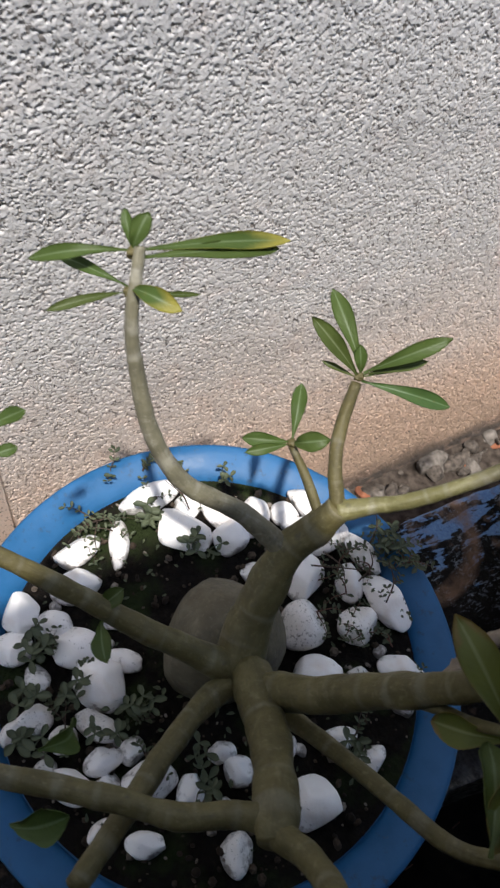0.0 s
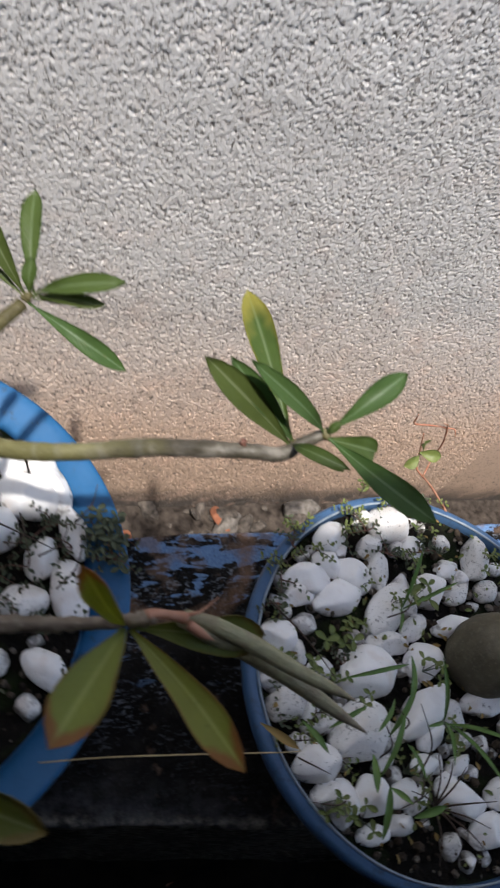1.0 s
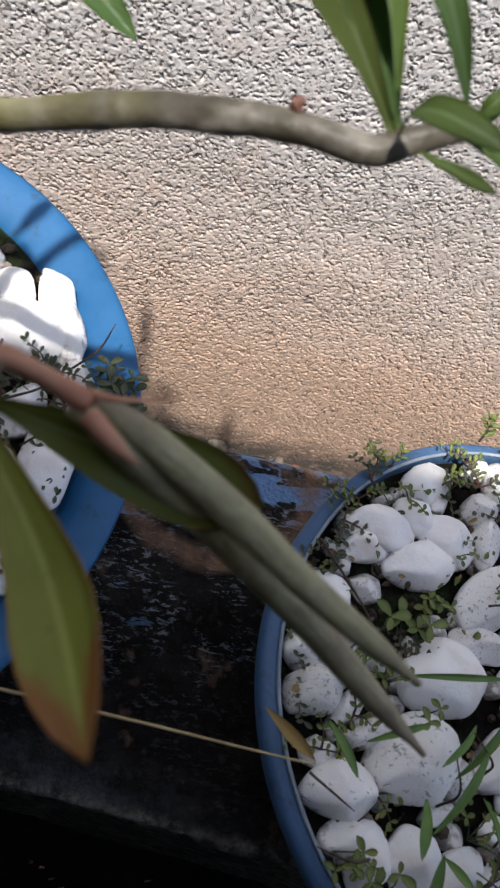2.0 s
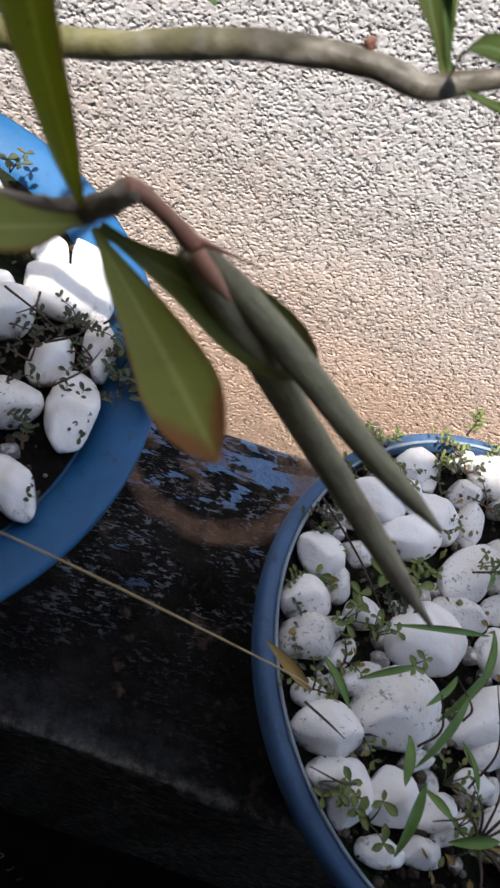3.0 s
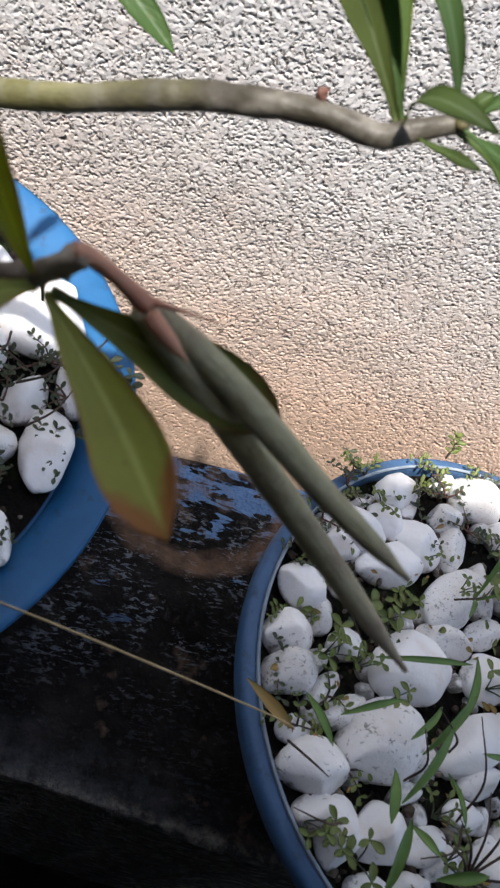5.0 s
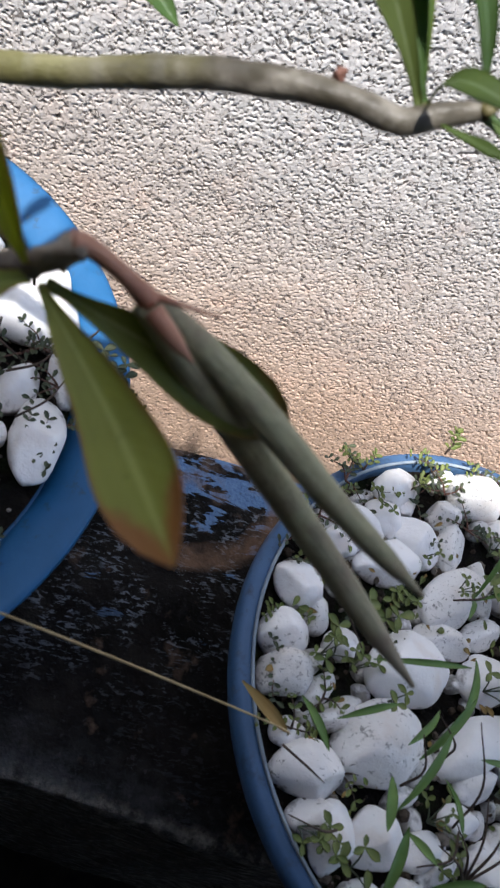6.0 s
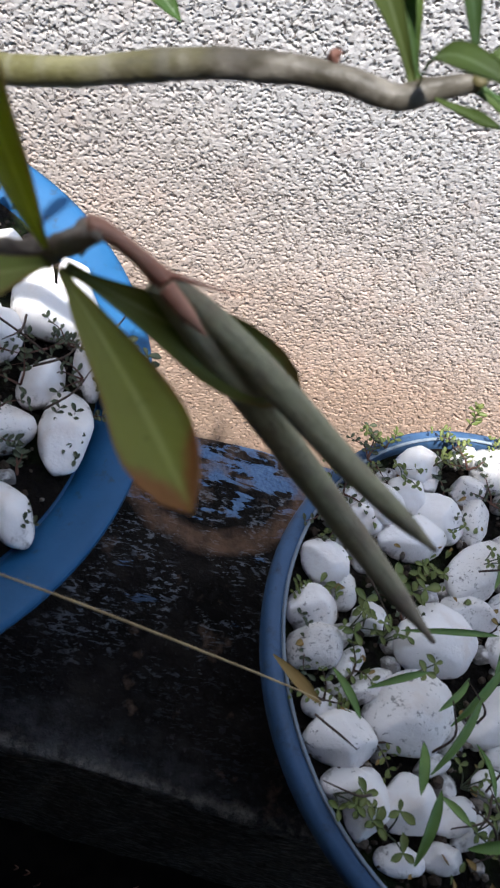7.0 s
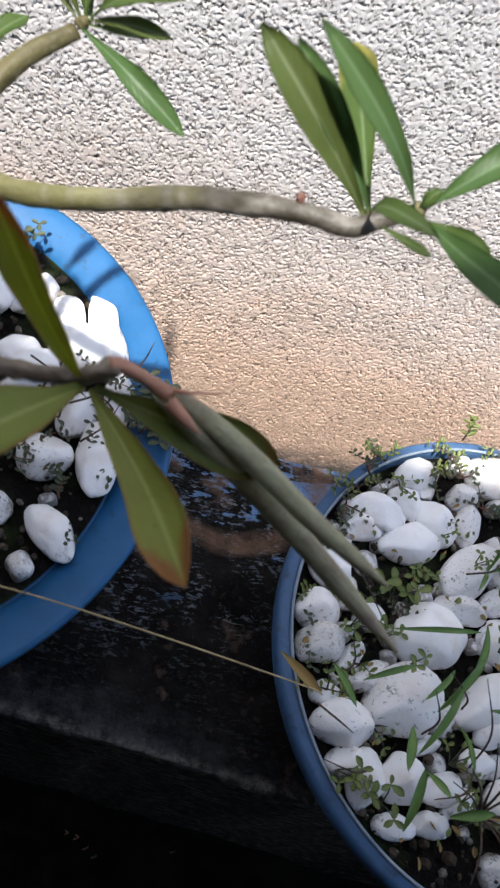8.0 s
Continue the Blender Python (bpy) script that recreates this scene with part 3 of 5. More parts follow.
def worn_bowl():
    wall = [(0.096, -0.116), (0.104, -0.1205), (0.110, -0.116), (0.122, -0.085), (0.136, -0.052), (0.147, -0.026), (0.1505, -0.020), (0.148, -0.018), (0.144, -0.028), (0.138, -0.05), (0.105, -0.06)]
    rim = [(0.1490, -0.030), (0.1545, -0.024), (0.1585, -0.0195), (0.1607, -0.013), (0.1612, -0.006), (0.1598, -0.0020), (0.1575, -0.0012), (0.1551, -0.0008), (0.1530, 0.0), (0.1516, -0.002), (0.1506, -0.008), (0.1490, -0.024)]
    p = bowl("blue_planting_bowl", POT_B, rim, wall, "grey-blue plastic planting bowl with a thin worn lip", BLUE_WORN, "scuffed grey-blue lip", 9)
    edge = [(0.1512, 0.0004), (0.1519, -0.0006), (0.1532, 0.0002), (0.1531, 0.0014), (0.1522, 0.0018), (0.1513, 0.0012)]
    obj("lip_edge", lathe(edge, 160, POT_B, 0.0012, 9, True), PALE_EDGE, p, "thin pale cut edge of the lip")
    return p


broad_bowl()
worn_bowl()
soil_disc("soil", POT_A, 0.1640, 0.374, 1)
soil_disc("soil", POT_B, 0.1505, 0.376, 5)


# ---- pebbles ----
def pebble_mesh(seed, mat):
    """A worn lump with a few flat sides, one unit from its middle to its edge."""
    bm = bmesh.new()
    bmesh.ops.create_icosphere(bm, subdivisions=4, radius=1)
    off = Vector((seed * 3.1, seed * 1.7, seed))
    rng = random.Random(seed)
    cuts = [(Vector((rng.uniform(-1, 1), rng.uniform(-1, 1), rng.uniform(-0.2, 1))).normalized(), rng.uniform(0.66, 0.92)) for _ in range(7)]
    for v in bm.verts:
        d = v.co.normalized()
        p = d * (1.03 + 0.16 * noise.noise(d * 0.9 + off) + 0.05 * noise.noise(d * 2.6 + off) + 0.012 * noise.noise(d * 7 + off))
        for n, lim in cuts:
            over = p.dot(n) - lim
            if over > 0:
                p -= n * over * (0.86 * over / (over + 0.03))
        v.co = p
    reach = [max(abs(v.co[k]) for v in bm.verts) for k in range(3)]
    for v in bm.verts:
        v.co = Vector((v.co.x / reach[0], v.co.y / reach[1], v.co.z / reach[2]))
    for f in bm.faces:
        f.smooth = True
    me = bpy.data.meshes.new("pebble")
    bm.to_mesh(me)
    bm.free()
    me.materials.append(mat)
    return me


PEBBLES = [pebble_mesh(k + 1, QUARTZ) for k in range(16)]
KINDS = (PEBBLES, [pebble_mesh(k + 21, SPECKLED) for k in range(8)], [pebble_mesh(k + 41, FLECKED) for k in range(6)])
laid = []


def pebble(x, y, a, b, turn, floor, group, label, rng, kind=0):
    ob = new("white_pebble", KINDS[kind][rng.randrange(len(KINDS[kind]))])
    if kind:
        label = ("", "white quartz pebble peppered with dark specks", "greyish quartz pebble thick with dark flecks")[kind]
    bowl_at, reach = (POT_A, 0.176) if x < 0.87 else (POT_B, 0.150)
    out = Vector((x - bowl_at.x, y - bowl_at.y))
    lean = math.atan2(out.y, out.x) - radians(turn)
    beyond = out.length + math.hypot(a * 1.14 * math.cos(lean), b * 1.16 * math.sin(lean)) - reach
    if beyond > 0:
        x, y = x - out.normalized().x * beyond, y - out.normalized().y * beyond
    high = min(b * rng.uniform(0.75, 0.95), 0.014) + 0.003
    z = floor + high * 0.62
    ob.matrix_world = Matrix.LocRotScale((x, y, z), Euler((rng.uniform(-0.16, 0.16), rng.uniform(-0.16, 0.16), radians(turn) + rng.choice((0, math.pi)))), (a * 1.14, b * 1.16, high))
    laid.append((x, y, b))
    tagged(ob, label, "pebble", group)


rng = random.Random(5)


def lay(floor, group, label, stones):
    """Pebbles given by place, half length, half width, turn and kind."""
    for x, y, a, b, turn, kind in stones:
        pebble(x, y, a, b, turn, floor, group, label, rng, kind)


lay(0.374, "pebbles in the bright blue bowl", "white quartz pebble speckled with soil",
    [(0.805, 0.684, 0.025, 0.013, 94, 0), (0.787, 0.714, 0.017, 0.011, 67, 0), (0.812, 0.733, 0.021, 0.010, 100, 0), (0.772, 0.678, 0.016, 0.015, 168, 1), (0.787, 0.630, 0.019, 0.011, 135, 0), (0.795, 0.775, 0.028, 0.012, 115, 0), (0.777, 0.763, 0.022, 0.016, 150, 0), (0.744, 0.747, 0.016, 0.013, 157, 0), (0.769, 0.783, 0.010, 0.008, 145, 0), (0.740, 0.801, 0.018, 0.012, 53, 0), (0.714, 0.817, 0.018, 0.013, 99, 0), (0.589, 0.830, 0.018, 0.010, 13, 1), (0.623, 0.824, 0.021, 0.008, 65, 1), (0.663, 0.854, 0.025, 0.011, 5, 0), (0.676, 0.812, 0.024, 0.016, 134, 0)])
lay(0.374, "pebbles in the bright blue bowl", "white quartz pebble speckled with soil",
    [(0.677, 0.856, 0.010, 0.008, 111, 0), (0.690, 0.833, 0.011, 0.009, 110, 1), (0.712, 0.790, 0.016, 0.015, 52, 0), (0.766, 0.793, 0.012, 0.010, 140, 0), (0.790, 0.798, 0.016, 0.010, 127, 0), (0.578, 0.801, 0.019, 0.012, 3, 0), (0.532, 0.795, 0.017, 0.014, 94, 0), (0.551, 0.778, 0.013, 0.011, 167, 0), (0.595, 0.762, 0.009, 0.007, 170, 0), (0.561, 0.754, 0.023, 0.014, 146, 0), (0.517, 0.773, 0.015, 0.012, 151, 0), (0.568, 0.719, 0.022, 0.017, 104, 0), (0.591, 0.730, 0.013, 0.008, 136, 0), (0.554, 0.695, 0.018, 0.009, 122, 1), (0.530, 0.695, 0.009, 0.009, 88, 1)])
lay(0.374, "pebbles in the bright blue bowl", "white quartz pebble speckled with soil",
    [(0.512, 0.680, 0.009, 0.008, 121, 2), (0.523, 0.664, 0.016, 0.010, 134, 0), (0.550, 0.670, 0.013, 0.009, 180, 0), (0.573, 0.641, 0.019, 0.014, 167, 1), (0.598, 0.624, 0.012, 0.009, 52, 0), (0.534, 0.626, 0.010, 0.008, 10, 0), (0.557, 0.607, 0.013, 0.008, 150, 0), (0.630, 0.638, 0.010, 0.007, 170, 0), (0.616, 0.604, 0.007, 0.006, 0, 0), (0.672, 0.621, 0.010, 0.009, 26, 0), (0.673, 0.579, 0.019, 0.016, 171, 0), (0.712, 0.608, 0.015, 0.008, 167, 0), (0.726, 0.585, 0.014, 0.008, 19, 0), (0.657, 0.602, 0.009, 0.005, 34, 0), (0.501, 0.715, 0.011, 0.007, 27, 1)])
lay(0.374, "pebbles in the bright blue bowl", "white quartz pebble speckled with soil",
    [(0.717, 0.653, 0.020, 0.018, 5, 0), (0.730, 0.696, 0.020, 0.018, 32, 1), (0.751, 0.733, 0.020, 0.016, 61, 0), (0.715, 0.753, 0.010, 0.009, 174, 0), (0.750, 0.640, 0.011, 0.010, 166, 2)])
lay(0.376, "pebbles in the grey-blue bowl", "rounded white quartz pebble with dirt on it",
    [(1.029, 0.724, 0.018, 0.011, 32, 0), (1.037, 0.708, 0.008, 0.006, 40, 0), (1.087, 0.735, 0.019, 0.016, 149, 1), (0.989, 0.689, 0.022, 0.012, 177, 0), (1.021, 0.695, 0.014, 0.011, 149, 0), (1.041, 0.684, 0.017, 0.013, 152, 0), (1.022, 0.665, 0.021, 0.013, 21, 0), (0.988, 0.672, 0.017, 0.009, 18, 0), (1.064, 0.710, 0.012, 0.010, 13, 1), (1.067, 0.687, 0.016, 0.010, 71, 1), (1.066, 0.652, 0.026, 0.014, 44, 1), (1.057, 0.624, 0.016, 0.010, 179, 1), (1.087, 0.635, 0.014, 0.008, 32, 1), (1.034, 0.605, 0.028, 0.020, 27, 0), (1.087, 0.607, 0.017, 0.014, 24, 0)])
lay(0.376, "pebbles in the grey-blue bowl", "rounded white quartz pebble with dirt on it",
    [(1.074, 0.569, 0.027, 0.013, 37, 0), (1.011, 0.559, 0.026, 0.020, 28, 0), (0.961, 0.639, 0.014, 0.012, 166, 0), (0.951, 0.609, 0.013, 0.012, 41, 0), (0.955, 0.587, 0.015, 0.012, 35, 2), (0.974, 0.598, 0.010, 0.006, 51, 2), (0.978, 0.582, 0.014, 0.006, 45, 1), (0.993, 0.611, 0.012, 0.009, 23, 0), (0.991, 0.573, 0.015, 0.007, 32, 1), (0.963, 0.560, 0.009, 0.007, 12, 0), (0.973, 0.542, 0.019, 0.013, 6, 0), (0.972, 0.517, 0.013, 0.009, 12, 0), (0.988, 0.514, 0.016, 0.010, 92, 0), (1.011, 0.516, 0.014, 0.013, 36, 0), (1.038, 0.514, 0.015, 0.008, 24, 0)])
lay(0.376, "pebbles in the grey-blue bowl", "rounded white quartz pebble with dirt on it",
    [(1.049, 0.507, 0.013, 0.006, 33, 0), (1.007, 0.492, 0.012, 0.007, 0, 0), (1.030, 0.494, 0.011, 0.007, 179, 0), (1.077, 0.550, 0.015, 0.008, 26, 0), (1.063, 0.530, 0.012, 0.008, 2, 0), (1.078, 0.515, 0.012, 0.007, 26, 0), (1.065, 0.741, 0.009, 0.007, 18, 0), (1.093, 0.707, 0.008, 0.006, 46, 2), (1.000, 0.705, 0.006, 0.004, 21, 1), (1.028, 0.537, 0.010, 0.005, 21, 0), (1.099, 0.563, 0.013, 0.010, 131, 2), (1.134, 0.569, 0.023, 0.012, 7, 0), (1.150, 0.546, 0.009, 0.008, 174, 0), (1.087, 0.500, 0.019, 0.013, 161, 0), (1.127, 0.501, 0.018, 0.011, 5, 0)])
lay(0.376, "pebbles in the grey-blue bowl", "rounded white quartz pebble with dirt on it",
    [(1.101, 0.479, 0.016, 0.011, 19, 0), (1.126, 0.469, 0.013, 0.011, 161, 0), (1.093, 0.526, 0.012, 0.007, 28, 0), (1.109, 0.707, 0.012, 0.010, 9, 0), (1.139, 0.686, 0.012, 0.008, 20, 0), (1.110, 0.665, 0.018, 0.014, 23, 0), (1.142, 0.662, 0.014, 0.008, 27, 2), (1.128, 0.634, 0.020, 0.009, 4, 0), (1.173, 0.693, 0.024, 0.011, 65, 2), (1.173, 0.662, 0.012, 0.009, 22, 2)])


def fill(centre, radius, floor, group, label, count, clear, rng):
    """Smaller pebbles where there is still room."""
    made = tries = 0
    while made < count and tries < 6000:
        tries += 1
        t, r = rng.uniform(0, 2 * math.pi), radius * math.sqrt(rng.random())
        x, y, b = centre.x + r * math.cos(t), centre.y + r * math.sin(t), rng.uniform(0.004, 0.011)
        if math.hypot(x - clear[0], y - clear[1]) < clear[2] or any(math.hypot(x - u, y - v) < 0.86 * (b + w) for u, v, w in laid):
            continue
        pebble(x, y, b * rng.uniform(1.0, 1.4), b, rng.uniform(0, 180), floor, group, label, rng, rng.choice((0, 0, 1, 1, 2)))
        made += 1


fill(POT_A, 0.152, 0.371, "pebbles in the bright blue bowl", "small white quartz pebble half sunk in soil", 14, (0.660, 0.705, 0.075), rng)
fill(POT_B, 0.143, 0.371, "pebbles in the grey-blue bowl", "small white quartz pebble half sunk in soil", 70, (1.140, 0.598, 0.055), rng)


def gravel_skin():
    m = Mat("small_gravel", 0.9, spec=0.2)
    c = m.ramp(m.island(), (0.0, (0.012, 0.009, 0.007)), (0.45, (0.05, 0.036, 0.026)), (0.75, (0.085, 0.064, 0.047)), (0.96, (0.24, 0.21, 0.18)))
    c = m.mix(m.ramp(m.noise(300, 3), (0.45, 0.0), (0.65, 0.6)), c, (0.02, 0.016, 0.012))
    m.colour(c)
    m.bump(m.noise(600, 3), 0.5, 0.0008)
    return m.m


def gravel(centre, radius, floor, count, rng, label):
    """Grit and crumbs of earth between the pebbles."""
    bm = bmesh.new()
    for _ in range(count):
        t, r = rng.uniform(0, 2 * math.pi), radius * math.sqrt(rng.random())
        size = 0.0010 + 0.0034 * rng.random() ** 2.5
        at = Matrix.LocRotScale((centre.x + r * math.cos(t), centre.y + r * math.sin(t), floor + 0.002 + size * 0.3 + 0.004 * rng.random()),
                                Euler((rng.random() * 6, rng.random() * 6, rng.random() * 6)), (size * rng.uniform(0.8, 1.5), size, size * rng.uniform(0.5, 1.0)))
        bmesh.ops.create_icosphere(bm, subdivisions=1, radius=1, matrix=at)
    tagged(obj("gravel", bm, GRAVEL, smooth=False), label, "gravel", kind="stuff")


def litter(centre, radius, floor, count, rng, mat, label):
    """Tiny fallen leaves and moss scraps on the soil."""
    bm = bmesh.new()
    for _ in range(count):
        t, r = rng.uniform(0, 2 * math.pi), radius * math.sqrt(rng.random())
        at = Vector((centre.x + r * math.cos(t), centre.y + r * math.sin(t), floor + rng.uniform(0.006, 0.017)))
        a, size = rng.uniform(0, 6.28), rng.uniform(0.003, 0.007)
        blade(at, at + Vector((math.cos(a), math.sin(a), rng.uniform(-0.3, 0.5))) * size, size * rng.uniform(0.35, 0.6), 0.1, (rng.uniform(-0.5, 0.5), rng.uniform(-0.5, 0.5), 1), bm, 4, 2)
    tagged(obj("leaf_litter", bm, mat), label, "litter", kind="stuff")


GRAVEL = gravel_skin()
scatter = random.Random(31)
gravel(POT_A, 0.160, 0.374, 700, scatter, "brown grit and crumbs of earth on dark soil")
gravel(POT_B, 0.147, 0.376, 1100, scatter, "brown grit and pale crumbs between white pebbles")
litter(POT_A, 0.148, 0.374, 150, scatter, WEED_DARK, "tiny dull green leaves and scraps on dark soil")
litter(POT_B, 0.142, 0.376, 170, scatter, WEED, "tiny green leaves sprouting between white pebbles")
litter(POT_B, 0.145, 0.376, 130, scatter, DRY_LEAF, "tiny dry brown leaves between white pebbles")


# ---- the desert rose in the basin ----
def swollen_base(at, rx, ry, height, seed):
    bm = bmesh.new()
    bmesh.ops.create_uvsphere(bm, u_segments=48, v_segments=28, radius=1)
    for v in bm.verts:
        d = v.co.copy()
        n = noise.noise(d * 1.2 + Vector((seed, 0, 0))) * 0.14 + noise.noise(d * 4 + Vector((seed, 3, 0))) * 0.03
        v.co = Vector((at[0] + d.x * rx * (1 + n), at[1] + d.y * ry * (1 + n), at[2] + d.z * height * (1 + n)))
    bm.loops.layers.uv.verify()
    return bm


def desert_rose():
    plant = holder("desert_rose", (0.668, 0.700, 0.376))
    tagged(plant, "desert rose shrub with a swollen base, arching stems and leaf tufts", "plant")
    obj("caudex", swollen_base((0.660, 0.704, 0.405), 0.046, 0.042, 0.062, 2), CAUDEX, plant, "swollen grey-brown stem base")
    count = [0]

    def branch(points):
        count[0] += 1
        slim = points[-1][0][2] > 0.70
        if slim:
            points = [(p, r * 0.88) for p, r in points]
        obj("branch", tube(points, 18, 9, 0.05 if points[-1][0][0] > 0.85 else 0.09, count[0], nodes=0.10 if points[-1][1] < 0.0013 else 0.05 if points[0][1] < 0.009 else 0.012, warts=5.0 if points[-1][1] < 0.0013 else 2.0 if points[-1][0][0] > 0.85 else 0.0), TOP_BARK if slim else LONG_BARK if points[-1][0][0] > 0.85 else BROWN_BARK if points[-1][1] < 0.0013 else BARK, plant)

    nodes = [Vector(p) for p in ((0.6283, 0.8047, 0.7150), (0.6223, 0.7949, 0.7011), (0.7588, 0.7647, 0.6117), (0.7125, 0.7546, 0.5792), (0.8866, 0.6604, 0.6530), (0.8725, 0.6582, 0.6461), (0.7063, 0.5523, 0.6255), (0.7930, 0.5858, 0.6185))]
    for k, p in enumerate(nodes[:7]):
        bm = bmesh.new()
        bmesh.ops.create_icosphere(bm, subdivisions=3, radius=1)
        for v in bm.verts:
            d = v.co.copy()
            v.co = p + d * 0.0029 * (1 + 0.5 * noise.noise(d * 1.6 + p * 50))
        bm.loops.layers.uv.verify()
        obj("growth_tip", bm, BARK, plant)

    def leaf(base, tip, width, kind, curl):
        count[0] += 1
        k = count[0]
        if base[1] > 0.72:
            width *= 0.82
        node = min(nodes, key=lambda n: (n - Vector(base)).length)
        if (node - Vector(base)).length < 0.03:
            base = Vector(base).lerp(node, 0.7)
        obj("leaf", blade(base, tip, width, curl, wave=0.07, seed=k * 1.7, shape=0.95 if kind == 'redtip' else 1.3, blunt=5.0 if kind == 'redtip' else 3.6), LEAVES[kind], plant,
            {"yellowtip": "leaf yellowing at its tip", "redtip": "leaf browning red at its tip", "olive": "olive leaf with a reddish edge"}.get(kind, ""))

    def stalk(points):
        obj("fruit_stalk", tube(points, 12, 6, 0.08, 3), RED, plant, "reddish woody fruit stalk")

    def pod(points):
        count[0] += 1
        obj("seed_pod", tube(points, 18, 8, 0.03, count[0]), POD, plant, "long grey-green seed pod tapering to a point")

    def sepal(points):
        obj("sepal", tube(points, 8, 6, 0.05, 8), RED, plant, "dried red sepal")

    branch([((0.6404, 0.6660, 0.4860), 0.0169), ((0.6622, 0.6873, 0.5086), 0.0140), ((0.6876, 0.7033, 0.5380), 0.0115), ((0.7080, 0.7052, 0.5570), 0.0102), ((0.7198, 0.7056, 0.5739), 0.0084)])
    branch([((0.6888, 0.7054, 0.5410), 0.0081), ((0.6675, 0.7296, 0.5630), 0.0069), ((0.6361, 0.7462, 0.5927), 0.0062), ((0.6223, 0.7623, 0.6250), 0.0053), ((0.6191, 0.7779, 0.6630), 0.0044), ((0.6203, 0.7868, 0.6899), 0.0037), ((0.6263, 0.7957, 0.7079), 0.0034), ((0.6313, 0.8036, 0.7188), 0.0029)])
    branch([((0.7112, 0.7123, 0.5620), 0.0033), ((0.7131, 0.7298, 0.5677), 0.0033), ((0.7125, 0.7535, 0.5773), 0.0024)])
    branch([((0.7188, 0.7066, 0.5739), 0.0045), ((0.7249, 0.7261, 0.5881), 0.0043), ((0.7379, 0.7447, 0.6001), 0.0043), ((0.7565, 0.7626, 0.6086), 0.0033)])
    branch([((0.6364, 0.6660, 0.4910), 0.0106), ((0.6169, 0.6802, 0.5075), 0.0089), ((0.5921, 0.7009, 0.5238), 0.0073), ((0.5708, 0.7196, 0.5419), 0.0065), ((0.5443, 0.7417, 0.5643), 0.0057), ((0.5236, 0.7585, 0.5814), 0.0050)])
    branch([((0.6454, 0.6570, 0.4950), 0.0140), ((0.6369, 0.6271, 0.5124), 0.0125), ((0.6243, 0.6005, 0.5379), 0.0117), ((0.6092, 0.5758, 0.5590), 0.0113), ((0.6023, 0.5658, 0.5622), 0.0088)])
    branch([((0.6082, 0.5738, 0.5580), 0.0075), ((0.5941, 0.5848, 0.5579), 0.0066), ((0.5660, 0.5981, 0.5569), 0.0064), ((0.5421, 0.6174, 0.5612), 0.0058), ((0.5133, 0.6388, 0.5636), 0.0056), ((0.4785, 0.6633, 0.5682), 0.0053), ((0.4387, 0.6918, 0.5747), 0.0050)])
    branch([((0.6063, 0.5688, 0.5632), 0.0071), ((0.6116, 0.5528, 0.5787), 0.0063), ((0.6099, 0.5348, 0.5980), 0.0060), ((0.6030, 0.5169, 0.6130), 0.0057)])
    branch([((0.6454, 0.6460, 0.4960), 0.0114), ((0.6606, 0.6253, 0.5290), 0.0106), ((0.6817, 0.6045, 0.5709), 0.0092), ((0.6957, 0.5892, 0.6052), 0.0083), ((0.7035, 0.5790, 0.6343), 0.0075)])
    branch([((0.6334, 0.6580, 0.4880), 0.0088), ((0.6088, 0.6512, 0.4983), 0.0075), ((0.5731, 0.6307, 0.5167), 0.0068), ((0.5429, 0.6111, 0.5337), 0.0062), ((0.5144, 0.5924, 0.5544), 0.0056)])
    branch([((0.6568, 0.6271, 0.4853), 0.0063), ((0.6662, 0.5934, 0.5095), 0.0053), ((0.6736, 0.5585, 0.5359), 0.0050), ((0.6812, 0.5266, 0.5584), 0.0045), ((0.6966, 0.5085, 0.5765), 0.0041)])
    branch([((0.6985, 0.5860, 0.6030), 0.0056), ((0.7190, 0.5935, 0.6015), 0.0045), ((0.7400, 0.5965, 0.6020), 0.0037), ((0.7660, 0.5930, 0.6075), 0.0028), ((0.7880, 0.5890, 0.6175), 0.0026), ((0.7980, 0.5858, 0.6300), 0.0025), ((0.8012, 0.5860, 0.6316), 0.0012)])
    branch([((0.7178, 0.7046, 0.5719), 0.0066), ((0.7375, 0.6969, 0.5773), 0.0052), ((0.7555, 0.6876, 0.5867), 0.0047), ((0.7812, 0.6787, 0.6015), 0.0044), ((0.8079, 0.6713, 0.6193), 0.0043), ((0.8286, 0.6637, 0.6322), 0.0041), ((0.8498, 0.6574, 0.6412), 0.0037), ((0.8658, 0.6548, 0.6431), 0.0034), ((0.8760, 0.6583, 0.6471), 0.0031), ((0.8886, 0.6614, 0.6530), 0.0027)])
    branch([((0.6888, 0.5954, 0.5870), 0.0037), ((0.6939, 0.5823, 0.5987), 0.0033), ((0.6969, 0.5682, 0.6172), 0.0029), ((0.7010, 0.5562, 0.6370), 0.0023)])
    leaf((0.6323, 0.8055, 0.7168), (0.7194, 0.8104, 0.6914), 0.0114, 'yellowtip', 0.05)
    leaf((0.6323, 0.7976, 0.7087), (0.7114, 0.8075, 0.6904), 0.0124, 'green', 0.05)
    leaf((0.6242, 0.8079, 0.7183), (0.5848, 0.8230, 0.7083), 0.0091, 'green', 0.15)
    leaf((0.6222, 0.8010, 0.7083), (0.5998, 0.8279, 0.7020), 0.0081, 'green', 0.10)
    leaf((0.6192, 0.7960, 0.7013), (0.5823, 0.7932, 0.7045), 0.0062, 'dark', 0.10)
    leaf((0.6273, 0.8048, 0.7161), (0.6373, 0.8082, 0.7325), 0.0120, 'green', 0.15)
    leaf((0.6263, 0.7957, 0.7069), (0.6374, 0.7696, 0.7076), 0.0118, 'yellowtip', 0.25)
